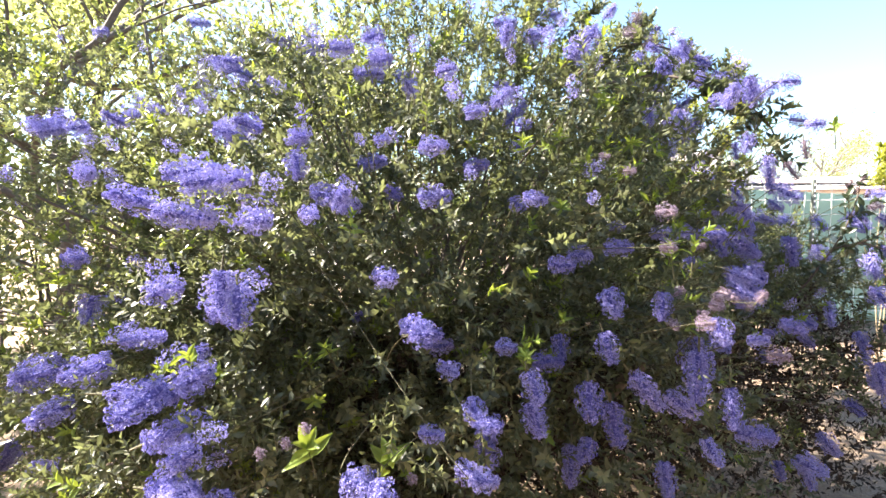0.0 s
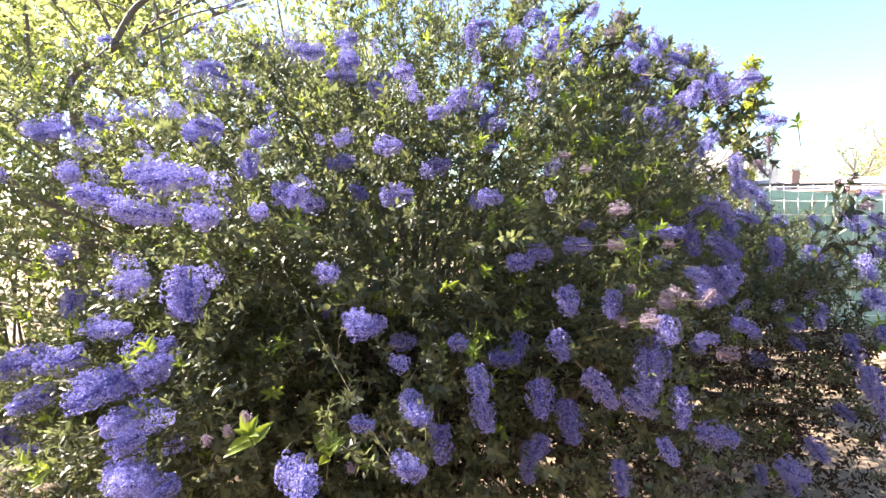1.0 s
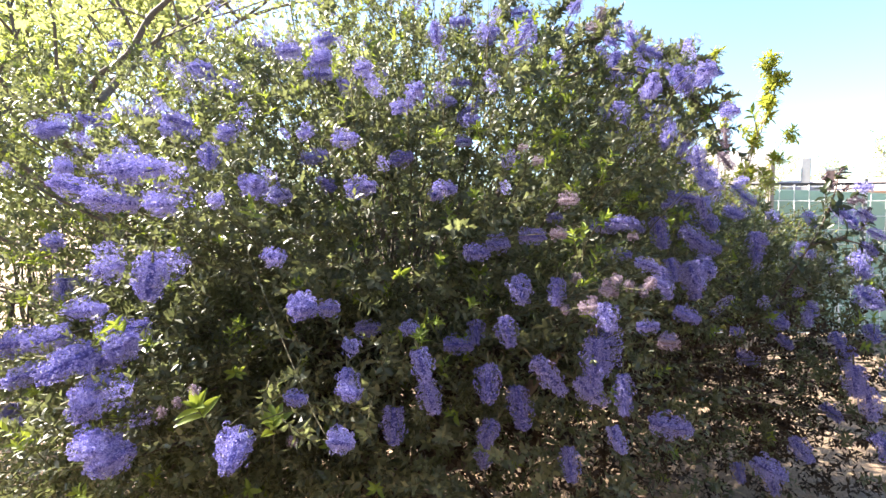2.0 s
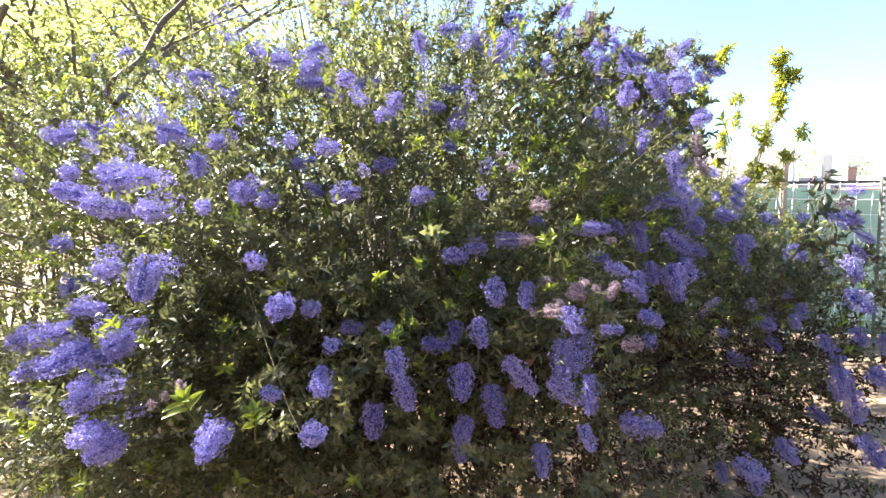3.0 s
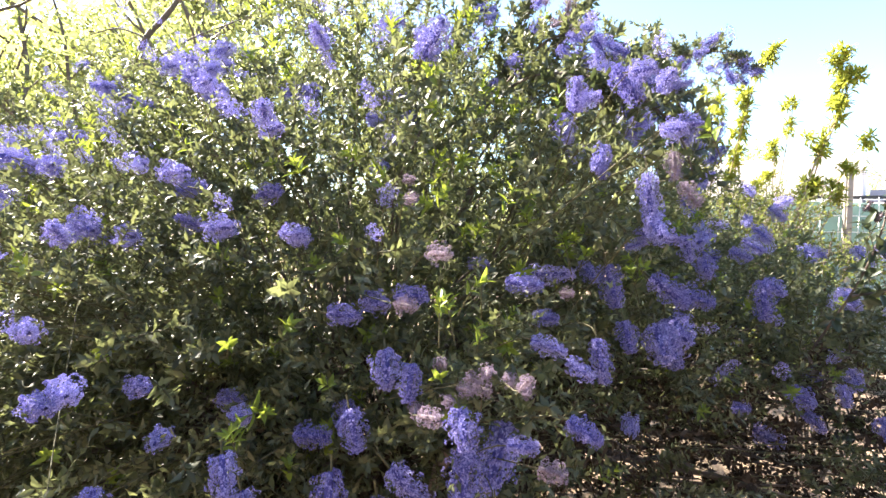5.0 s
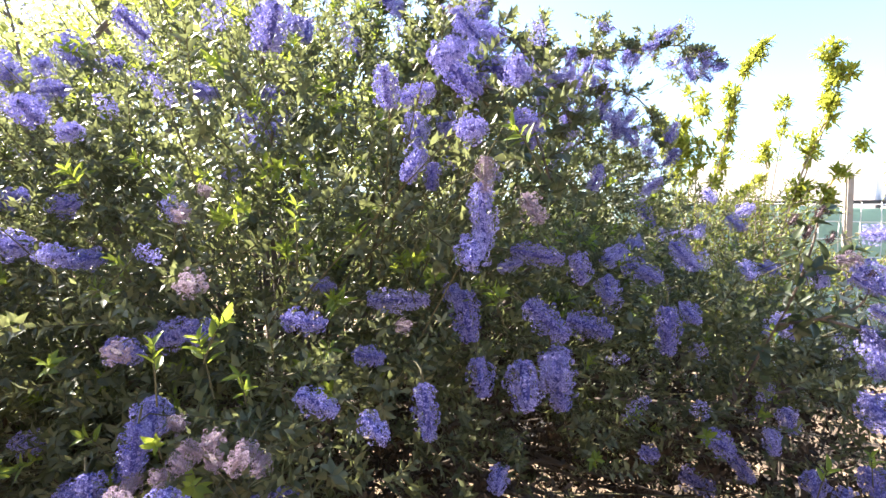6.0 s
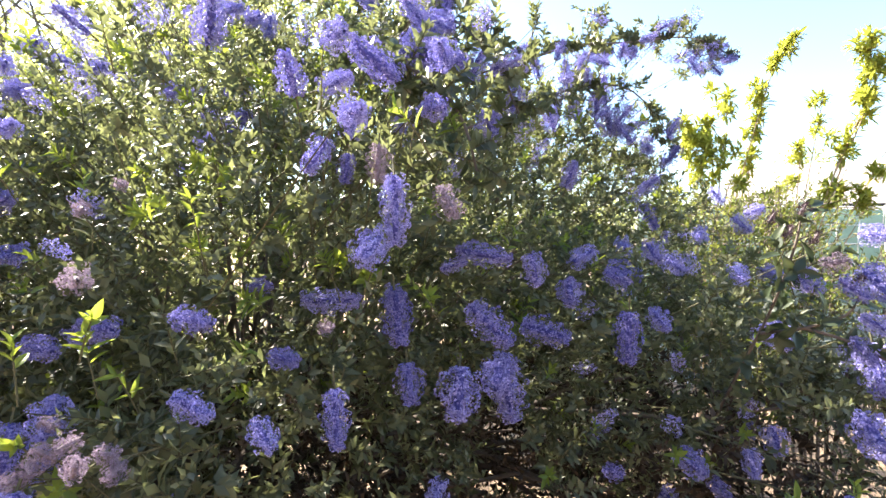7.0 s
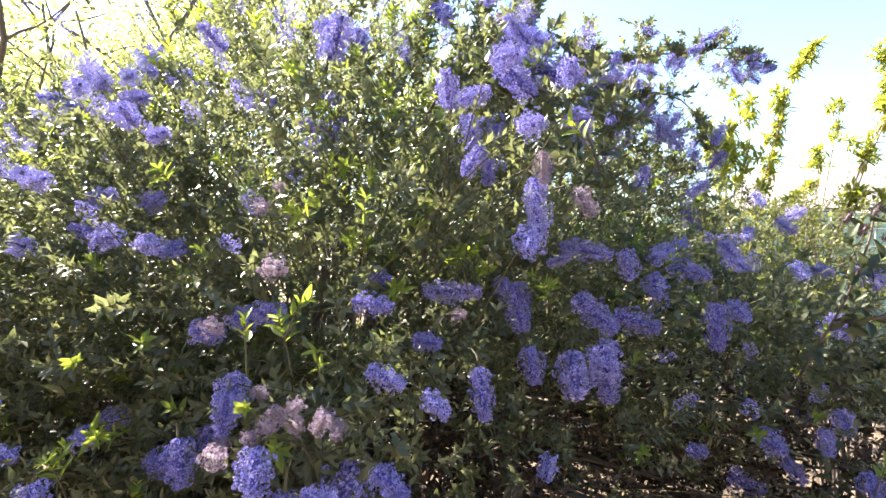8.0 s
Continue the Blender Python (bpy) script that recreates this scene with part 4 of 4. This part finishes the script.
for x, y, z in ((-0.225, 0.765, 0.985), (-0.255, 0.76, 0.962), (-0.055, 0.79, 0.885), (-0.31, 0.79, 0.93)):
    set_head(FADED_ROUND, FADED_TEXT, x, y, z, 0.022, 0.021, (-0.1, -0.4, 0.8))
p, nrm = shell(320, 1.02, 1.08)
sel = (nrm[:, 1] < -0.1) & (p[:, 2] > 0.8)
for q, d in zip(p[sel][:60], nrm[sel][:60]):
    rosette(shrub, ROOT, q, d + np.array([0, 0, 0.8]), 9, 0.028, YOUNG_LEAF)

# ---- a stout low branch with dark leathery leaves and dry seed heads, and a silvery one behind it ----
for pts in ([(1.28, 1.95, 0.80), (1.33, 1.76, 1.08), (1.37, 1.68, 1.24), (1.40, 1.66, 1.36), (1.41, 1.66, 1.42)], [(1.36, 1.69, 1.20), (1.42, 1.66, 1.22), (1.48, 1.65, 1.25), (1.50, 1.65, 1.30)], [(1.42, 1.66, 1.22), (1.49, 1.65, 1.20), (1.56, 1.64, 1.16)]):
    v, f = limb([np.array(q, float) for q in pts], 0.0036, 0.0018)
    child("branch", mesh_of("branch", v - ROOT, f, BARK), shrub, "stout low branch with dark leathery leaves")
for q, d in (((1.37, 1.66, 1.38), (-0.4, -0.3, 0.8)), ((1.42, 1.66, 1.44), (0.4, -0.2, 0.9)), ((1.40, 1.64, 1.32), (0.3, -0.8, 0.3)), ((1.36, 1.67, 1.27), (-0.7, -0.5, 0.4)), ((1.38, 1.66, 1.20), (0.1, -0.7, -0.3)), ((1.44, 1.65, 1.23), (0.5, -0.6, 0.4)), ((1.50, 1.65, 1.27), (0.7, -0.4, 0.4)), ((1.52, 1.64, 1.19), (0.9, -0.3, -0.1)), ((1.48, 1.67, 1.36), (0.9, -0.1, 0.4)), ((1.34, 1.72, 1.14), (-0.2, -0.7, 0.4))):
    rosette(shrub, ROOT, q, d, 8, 0.046, DARK_LEAF, "branchlet", "branchlet of dark leathery leaves", 0.10, (15, 60))
for q, d in (((0.62, 1.42, 1.70), (0.2, -0.6, -0.3)), ((0.72, 1.32, 1.66), (0.4, -0.5, -0.5)), ((0.80, 1.27, 1.60), (0.6, -0.4, -0.5)), ((0.86, 1.30, 1.52), (0.5, -0.4, 0.6)), ((0.90, 1.30, 1.46), (0.8, -0.3, -0.4)), ((0.68, 1.36, 1.72), (0.1, -0.2, 0.9)), ((0.78, 1.28, 1.66), (0.3, -0.2, 0.9))):
    rosette(shrub, ROOT, q, d, 7, 0.034, DARK_LEAF, "branchlet", "branchlet of dark rounded leaves", 0.06, (10, 60))
for dx, dz, way in ((0.02, 0.03, (1, -0.3, 0.35)), (0.05, -0.01, (1, -0.3, -0.15)), (0.01, -0.05, (0.6, -0.4, -0.8)), (-0.05, 0.03, (0.4, -0.3, 0.7)), (-0.04, -0.04, (0.1, -0.5, -0.9)), (-0.11, 0.02, (0.7, -0.4, 0.3))):
    set_head(ROUND_HEADS, BLUE_TEXT, 1.46 + dx, 2.85, 2.10 + dz, 0.075, 0.048, way, True, np.array([1.44, 2.80, 2.12]))
for x, y, z in ((1.41, 1.65, 1.435), (1.39, 1.65, 1.395), (1.43, 1.65, 1.385), (1.36, 1.64, 1.42), (1.49, 1.64, 1.31), (1.555, 1.64, 1.165)):
    set_head(SEED_HEADS, "dry brown seed head", x, y, z, 0.028, 0.026, (0.3, -0.3, 0.7))
set_head(FADED_ROUND, FADED_TEXT, 1.46, 1.65, 1.34, 0.046, 0.042, (0.5, -0.6, 0.2))
for x, y, z, way in ((1.41, 1.65, 1.31, (0.2, -0.6, -0.6)), (1.485, 1.64, 1.295, (0.7, -0.4, -0.6)), (1.52, 1.64, 1.235, (0.8, -0.4, -0.5)), (1.50, 1.64, 1.19, (0.4, -0.6, -0.6))):
    set_head(ROUND_HEADS, BLUE_TEXT, x, y, z, 0.058, 0.038, way)
for q, d in (((1.62, 2.12, 1.16), (0.2, -0.3, 1)), ((1.70, 2.14, 1.10), (0.6, -0.3, 0.8)), ((1.64, 2.06, 1.00), (0.2, -0.7, 0.6)), ((1.76, 2.18, 1.20), (0.3, -0.1, 1)), ((1.56, 2.18, 1.22), (-0.2, -0.2, 1)), ((1.66, 2.05, 1.20), (-0.4, -0.6, 0.8)), ((1.72, 2.04, 1.14), (0.4, -0.7, 0.7)), ((1.80, 2.10, 1.10), (0.7, -0.4, 0.7)), ((1.60, 2.02, 1.10), (-0.5, -0.7, 0.5)), ((1.84, 2.16, 1.18), (0.5, 0.1, 1)), ((1.70, 2.00, 1.05), (0.1, -0.9, 0.4)), ((1.66, 2.10, 1.24), (0, 0.2, 1))):
    rosette(shrub, ROOT, q, d, 14, 0.062, SILVER_LEAF, "branchlet", "branchlet of pale silvery leaves", 0.40)
# ---- fence with shade cloth ----
FENCE_Y, FENCE_TOP = 5.4, 1.62


def box(parent, name, x0, x1, y0, y1, z0, z1, mat, label="", bevel=0.004):
    bm = bmesh.new()
    bmesh.ops.create_cube(bm, size=1.0, matrix=Matrix.Translation(((x0 + x1) / 2, (y0 + y1) / 2, (z0 + z1) / 2)) @ Matrix.Diagonal((x1 - x0, y1 - y0, z1 - z0, 1)))
    bmesh.ops.bevel(bm, geom=bm.edges[:], offset=min(bevel, 0.2 * min(x1 - x0, y1 - y0, z1 - z0)), segments=2, affect="EDGES")
    return part(name, bm, mat, parent, label)


def build_fence():
    fence = thing("wire_fence", "wire mesh fence on a steel post and a wooden post", "fence", at=(0, FENCE_Y, 0))
    x0, x1 = 1.3, 10.0
    sway = lambda x: 0.02 * math.sin(1.7 * x)
    for k in range(11):
        z = 0.06 + k * 0.155
        xs = np.linspace(x0, x1, 30)
        pts = np.array([(x, sway(x), z + 0.012 * math.sin(2.1 * x + k)) for x in xs])
        v, f = tubes(pts[None], np.full((1, 30), 0.0046), 4)
        child("wire", mesh_of("wire", v, f, WIRE), fence)
    n = int((x1 - x0) / 0.15)
    for k in range(n):
        x = x0 + 0.15 * k
        pts = np.array([(x + 0.01 * math.sin(9 * z + k), sway(x) + 0.004, z) for z in np.linspace(0.03, FENCE_TOP, 6)])
        v, f = tubes(pts[None], np.full((1, 6), 0.0044), 4)
        child("wire", mesh_of("wire", v, f, WIRE), fence)
    for x in (4.06, 7.3):
        post = box(fence, "post", x - 0.018, x + 0.018, -0.045, -0.010, -0.1, FENCE_TOP + 0.05, STEEL, "studded steel post")
        for k in range(26):
            box(post, "stud", x - 0.008, x + 0.008, -0.056, -0.045, 0.1 + k * 0.06, 0.125 + k * 0.06, WIRE)
    box(fence, "post", 3.10, 3.16, -0.10, -0.04, -0.1, FENCE_TOP + 0.24, WOOD, "weathered wooden post", 0.012)
    box(fence, "rail", x0, x1, 0.03, 0.06, FENCE_TOP - 0.018, FENCE_TOP + 0.018, BLACK, "dark top rail", 0.006)
    xs, zs = np.linspace(x0, x1, 90), np.linspace(0.05, FENCE_TOP - 0.01, 14)
    v = [(x, 0.10 + 0.03 * noise.noise((x * 1.5, z * 1.1, 2)) + 0.012 * noise.noise((x * 7, z * 4, 5)), z) for z in zs for x in xs]
    v = [(x, y, z * (1 - 0.03 * max(0.0, x - 2.6)) if x < 6 else z * 0.9) for x, y, z in v]
    f = []
    for j in range(13):
        for i in range(89):
            a = j * 90 + i
            f += [(a, a + 1, a + 91), (a, a + 91, a + 90)]
    cloth = tagged(new("shade_cloth", mesh_of("shade_cloth", v, f, CLOTH)), "green woven shade cloth hung along a wire fence", "shade cloth")
    cloth.location = (0, FENCE_Y, 0)
    cloth.modifiers.new("thickness", "SOLIDIFY").thickness = 0.003


build_fence()


# ---- house beyond the fence ----
def build_house():
    house = thing("house", "low pale stucco house with a pinkish roof beyond the fence", "house", at=(5.0, 12.0, 0))
    house.rotation_euler = (0, 0, radians(-28))
    box(house, "wall", -1.3, 1.5, -1.6, 2.4, 0, 2.58, WALL, "", 0.02)
    box(house, "wing", 1.5, 7.2, -1.2, 2.4, 0, 1.72, WALL, "lower pale wing", 0.02)
    bm = bmesh.new()
    pts = [(1.58, -1.7, 1.72), (7.6, -1.7, 1.72), (7.6, 2.6, 1.72), (1.58, 2.6, 1.72), (1.58, 0.2, 2.05), (7.0, 0.2, 2.05)]
    vs = [bm.verts.new(p) for p in pts]
    for q in ((0, 1, 5, 4), (2, 3, 4, 5), (1, 2, 5), (3, 0, 4), (3, 2, 1, 0)):
        bm.faces.new([vs[i] for i in q])
    part("roof", bm, ROOF, house, "pinkish low-pitched roof")
    chimney = box(house, "chimney", 2.3, 2.42, -1.4, -1.28, 1.75, 2.12, BRICK, "small red brick chimney", 0.01)
    box(chimney, "cap", 2.28, 2.44, -1.42, -1.26, 2.12, 2.16, GREY, "", 0.01)
    # the house corner's shaded side, added as a grey upright
    box(house, "shaded_corner", 1.92, 2.06, -1.55, -1.40, 1.70, 2.36, GREY, "tall grey strip standing for the shaded side of the house corner", 0.01)


build_house()


# ---- unseen plain wall behind, added dark and tall to cut sky light and bounce ----
back = thing("unseen_wall_south", "unseen plain dark brown wall added to hold back sky light", "wall", kind="structure", at=(0, -1.9, 0))
box(back, "wall", -7.0, 7.0, -0.2, 0.0, -0.1, 2.8, DARK_SCREEN, "", 0.02)
box(back, "coping", -7.0, 7.0, -0.24, 0.04, 2.803, 2.86, DARK_SCREEN, "", 0.02)


# ---- trees and saplings ----
def grow(rng2, base, height, spread, levels=3, first=0.35):
    """Limb polylines of a small tree, as (path, radius) rows."""
    out = []

    def branch(p, d, length, r, level):
        pts = [np.array(p, float)]
        d = unit(np.array(d, float))
        for k in range(5):
            d = unit(d + rng2.normal(0, 0.13, 3) + np.array([0, 0, 0.05]))
            pts.append(pts[-1] + d * length / 5)
        out.append((np.array(pts), r, level))
        if level < levels:
            for k in range(4 if level else 6):
                i = int(rng2.integers(2, 6))
                side = unit(rng2.normal(0, 1, 3) * np.array([1, 1, 0.35]))
                branch(pts[i], d * 0.6 + side * spread + np.array([0, 0, 0.25]), length * rng2.uniform(0.45, 0.7), r * 0.55, level + 1)

    branch(base, (0, 0, 1), height * first * 1.6, height * 0.016, 0)
    return out


def build_tree(name, label, base, height, spread, seed, leaf_mat, leaf_len, per_tip, clump, wood=BARK):
    r2 = np.random.default_rng(seed)
    tree = thing(name, label, "tree", at=base)
    limbs = grow(r2, (0, 0, -0.05), height, spread)
    v, f = tubes(np.array([limbs[0][0]]), np.linspace(1, 0.6, 6)[None] * limbs[0][1], 8)
    child("trunk", mesh_of("trunk", v, f, wood), tree)
    rest = limbs[1:]
    v, f = tubes(np.array([p for p, _, _ in rest]), np.array([np.linspace(1, 0.35, 6) * r for _, r, _ in rest]), 4)
    child("branchwork", mesh_of("branchwork", v, f, wood), tree, kind="stuff")
    tips = np.concatenate([p[2:] for p, _, lv in rest if lv >= 2])
    at = np.repeat(tips, per_tip, 0) + r2.normal(0, clump, (len(tips) * per_tip, 3))
    way = unit(r2.normal(0, 1, at.shape) + np.array([0, 0, 0.2]))
    size = leaf_len * r2.uniform(0.6, 1.2, len(at))
    v, f = small_leaves(at, way, r2.normal(0, 1, at.shape), size, size * 0.5)
    child("crown", mesh_of("crown", v, f, leaf_mat), tree, kind="stuff")
    return tree


build_tree("spring_tree", "pale green spring tree beyond the fence", (10.2, 13.5, 0), 4.6, 0.75, 21, PALE, 0.06, 9, 0.13, WOOD)
build_tree("spring_tree", "pale green spring tree beyond the fence", (9.0, 15.0, 0), 3.4, 0.9, 22, PALE, 0.06, 9, 0.15, WOOD)
build_tree("spring_tree", "pale green spring tree far behind the fence", (12.4, 15.0, 0), 4.2, 0.8, 23, PALE, 0.07, 9, 0.15, WOOD)
near_tree = build_tree("garden_tree", "garden tree with dark branches and yellow-green new leaves", (-2.9, 3.5, 0), 4.0, 0.9, 24, PALE, 0.07, 9, 0.16)
for pts, r0 in (([(0.0, 0.0, 1.25), (0.42, -0.48, 1.82), (0.776, -0.75, 2.12), (1.004, -0.75, 2.274), (1.156, -0.75, 2.486), (1.26, -0.75, 2.568), (1.37, -0.75, 2.668), (1.52, -0.75, 2.86)], 0.026),
                ([(1.004, -0.75, 2.274), (1.11, -0.75, 2.315), (1.199, -0.75, 2.354), (1.245, -0.75, 2.42)], 0.018), ([(1.199, -0.75, 2.354), (1.35, -0.74, 2.415), (1.49, -0.75, 2.46), (1.70, -0.76, 2.50), (1.90, -0.75, 2.56)], 0.007),
                ([(0.86, -0.75, 2.18), (1.06, -0.76, 2.15), (1.26, -0.75, 2.12)], 0.005), ([(1.16, -0.75, 2.48), (0.98, -0.78, 2.54), (0.79, -0.80, 2.51)], 0.006), ([(0.42, -0.48, 1.82), (0.40, -0.60, 2.2), (0.48, -0.70, 2.55), (0.44, -0.75, 2.85)], 0.014)):
    v, f = limb(pts, r0, r0 * 0.45)
    child("branch", mesh_of("branch", v, f, BARK), near_tree, "bare dark branch")
build_tree("garden_tree", "garden tree with yellow-green new leaves behind the shrub", (-1.6, 8.2, 0), 4.6, 1.0, 25, PALE, 0.095, 24, 0.26)
build_tree("garden_tree", "garden tree with yellow-green new leaves behind the shrub", (-4.6, 7.0, 0), 5.6, 1.0, 26, PALE, 0.10, 26, 0.28)
build_tree("garden_tree", "garden tree with yellow-green new leaves at the garden's edge", (-6.2, 4.4, 0), 5.0, 1.0, 27, PALE, 0.10, 26, 0.26)


def build_hedge(name, label, x0, y0, x1, y1, height, seed, mat, n=12000):
    """A loose hedge: one long heap of small leaves on upright stems."""
    r2 = np.random.default_rng(seed)
    hedge = thing(name, label, "hedge", at=(x0, y0, 0))
    t, h = r2.random(n), np.sqrt(r2.random(n))
    top = height * (0.75 + 0.35 * np.array([noise.noise((a * 9, seed, 0)) for a in t]))
    at = np.stack([(x1 - x0) * t + r2.normal(0, 0.28, n), (y1 - y0) * t + r2.normal(0, 0.28, n), 0.08 + h * top], -1)
    way = unit(r2.normal(0, 1, (n, 3)) + np.array([0, 0, 0.4]))
    size = 0.10 * r2.uniform(0.6, 1.2, n)
    v, f = small_leaves(at, way, r2.normal(0, 1, (n, 3)), size, size * 0.5)
    child("foliage", mesh_of("foliage", v, f, mat), hedge, kind="stuff")
    count = max(8, n // 200)
    s_ = r2.random(count)
    foot = np.stack([(x1 - x0) * s_, (y1 - y0) * s_, 0 * s_ - 0.03], -1)
    t = np.linspace(0, 1, 4)[None, :, None]
    paths = foot[:, None] + np.array([0, 0, height * 0.6]) * t + r2.normal(0, 0.12, (count, 1, 3)) * t
    v, f = tubes(paths, np.linspace(0.02, 0.006, 4)[None] * np.ones((count, 1)), 4)
    child("stemwork", mesh_of("stemwork", v, f, BARK), hedge, kind="stuff")


build_hedge("hedge", "loose yellow-green hedge behind the flowering shrub", -7.0, 3.0, -3.0, 5.8, 2.6, 41, PALE)
build_hedge("hedge", "loose yellow-green hedge along the garden's far side", -3.0, 5.8, 1.1, 6.4, 2.0, 42, PALE)
build_hedge("hedge", "pale green hedge top showing over the house wall", 5.6, 16.0, 6.5, 16.3, 4.6, 43, PALE, 1800)


def leaf_tuft(stem, q, r2, leaves, size):
    """A star of narrow leaves round the point q."""
    way = unit(r2.normal(0, 1, (leaves, 3)) + np.array([0, 0, 0.45]))
    at = q + way * 0.008 + r2.normal(0, 0.014, (leaves, 3))
    length = size * r2.uniform(0.6, 1.15, leaves)
    v, f = leaf_arrays(at, way, np.array([0, 0, 1.0]) - way * 0.3 + r2.normal(0, 0.25, (leaves, 3)), length, length * 0.30)
    child("leaf_tuft", mesh_of("leaf_tuft", v, f, GOLD), stem, "star-shaped tuft of yellow-green leaves")


def build_sapling(base, stems, seed, label):
    """Thin upright stems; each carries leaf tufts at the given places, lowest last."""
    r2 = np.random.default_rng(seed)
    sapling = thing("sapling", label, "sapling", "yellow-green saplings", at=base)
    for tufts in stems:
        tufts = [np.array(q) - np.array(base) for q in tufts]
        low = tufts[-1]
        pts = [np.array([r2.normal(0, 0.02), r2.normal(0, 0.02), -0.03]), low * np.array([0.25, 0.25, 0.5]) + r2.normal(0, 0.02, 3)] + [q + r2.normal(0, 0.008, 3) for q in tufts[::-1]]
        v, f = limb(pts, 0.0056, 0.0022)
        stem = child("stem", mesh_of("stem", v, f, STRAW), sapling)
        for q in tufts:
            leaf_tuft(stem, q, r2, 60, 0.070)
            leaf_tuft(stem, q + r2.normal(0, 0.040, 3), r2, 44, 0.060)


build_sapling((1.70, 4.4, 0), [
    ((2.21, 4.5, 2.69), (2.18, 4.5, 2.60), (2.10, 4.5, 2.52)),
    ((2.03, 4.5, 2.36), (2.03, 4.5, 2.27), (2.02, 4.5, 2.17), (2.01, 4.5, 2.07), (1.99, 4.5, 1.93), (1.96, 4.5, 1.83)),
    ((1.81, 4.4, 2.31), (1.82, 4.4, 2.20), (1.70, 4.4, 2.14), (1.79, 4.4, 2.00), (1.78, 4.4, 1.84)),
    ((1.60, 4.4, 2.09), (1.57, 4.4, 2.01), (1.68, 4.4, 2.04), (1.71, 4.4, 1.92), (1.73, 4.4, 1.76)),
    ((1.52, 4.3, 2.10), (1.60, 4.3, 2.02), (1.66, 4.3, 1.96), (1.55, 4.3, 1.94), (1.64, 4.3, 1.86)),
    ((1.62, 4.3, 1.75), (1.66, 4.3, 1.60)), ((1.86, 4.3, 1.72), (1.84, 4.3, 1.56)), ((2.02, 4.3, 1.62), (1.96, 4.3, 1.50)), ((1.50, 4.3, 1.66), (1.56, 4.3, 1.46)), ((2.10, 4.2, 1.50), (2.02, 4.2, 1.38)), ((1.74, 4.2, 1.40), (1.72, 4.2, 1.24)),
], 31, "bushy young sapling with yellow-green leaf tufts beside the shrub")
build_sapling((2.05, 4.1, 0), [
    ((2.51, 4.2, 2.55), (2.50, 4.2, 2.46), (2.52, 4.2, 2.36), (2.50, 4.2, 2.29), (2.49, 4.2, 2.22), (2.50, 4.2, 2.10), (2.36, 4.2, 1.62)),
    ((2.60, 4.2, 2.37), (2.52, 4.2, 2.20)), ((2.41, 4.2, 1.94), (2.39, 4.2, 1.87), (2.33, 4.2, 1.67)), ((2.37, 4.2, 1.65), (2.30, 4.2, 1.58)), ((2.68, 4.2, 1.96), (2.55, 4.2, 1.75)), ((2.51, 4.2, 1.62), (2.50, 4.2, 1.54)),
], 32, "thin young sapling with yellow-green leaf tufts before the fence")
build_sapling((2.30, 4.9, 0), [((2.54, 5.0, 2.39), (2.52, 5.0, 2.22)), ((2.41, 5.0, 2.04), (2.40, 5.0, 1.95)), ((2.38, 5.0, 1.78), (2.28, 5.0, 1.70))], 33, "thin young sapling with sparse yellow-green leaves before the fence")
build_sapling((3.62, 4.0, 0), [((3.64, 4.0, 1.85), (3.62, 4.0, 1.70), (3.62, 4.0, 1.55)), ((3.56, 4.0, 1.75), (3.58, 4.0, 1.58)), ((3.72, 4.0, 1.6), (3.68, 4.0, 1.45))], 34, "young sapling with bright yellow-green leaves before the fence")


# ---- spindly shrub under the saplings ----
def build_twiggy_shrub(base, width, height, stems, seed):
    r2 = np.random.default_rng(seed)
    plant = thing("twiggy_shrub", "spindly shrub of bare brown twigs with small yellow-green leaves", "shrub", at=base)
    for k in range(stems):
        a = k * 2.39996
        reach = width * math.sqrt((k + 0.5) / stems)
        tip = np.array([reach * math.cos(a), 0.7 * reach * math.sin(a), height * r2.uniform(0.72, 1.0)])
        foot = np.array([0.06 * math.cos(a), 0.06 * math.sin(a), -0.03])
        v, f = limb([foot, tip * np.array([0.35, 0.35, 0.4]) + r2.normal(0, 0.04, 3), tip * np.array([0.8, 0.8, 0.75]) + r2.normal(0, 0.04, 3), tip], 0.007, 0.002)
        child("stem", mesh_of("stem", v, f, BARK), plant)
    n = int(3600 * width * height * 0.36)
    a, h = r2.uniform(0, 6.28, n), r2.uniform(0.45, 1.0, n)
    rad = width * np.sqrt(r2.random(n)) * (0.4 + 0.6 * h)
    start = np.stack([rad * np.cos(a), 0.7 * rad * np.sin(a), h * height * 0.95], -1)
    way = unit(start * np.array([1, 1, 0.0]) + r2.normal(0, 0.35, (n, 3)) + np.array([0, 0, 0.35]))
    path, rows = shoots(r2, start, way, r2.uniform(0.07, 0.2, n), 9, 0.036, slim=0.42)
    v, f = tubes(path, np.linspace(0.0026, 0.0012, 6)[None] * np.ones((n, 1)), 3)
    child("twig_growth", mesh_of("twig_growth", v, f, BARK), plant, kind="stuff")
    v, f = small_leaves(*[np.asarray(r) for r in rows])
    child("foliage", mesh_of("foliage", v, f, OLIVE), plant, kind="stuff")


build_twiggy_shrub((1.74, 3.70, 0), 0.50, 1.62, 26, 51)
build_twiggy_shrub((2.00, 3.30, 0), 0.42, 1.30, 18, 52)


# ---- pale bent stake leaning by the fence ----
stake_line, stake_faces = limb([(0, 0, -0.05), (-0.05, 0, 0.35), (-0.09, 0, 0.72), (0.02, 0.02, 0.84), (0.07, 0.03, 0.97)], 0.011, 0.007)
stake = tagged(new("stake", mesh_of("stake", stake_line, stake_faces, WIRE)), "thin pale bent stake leaning by the fence", "stake")
stake.location = (3.85, 5.28, 0)
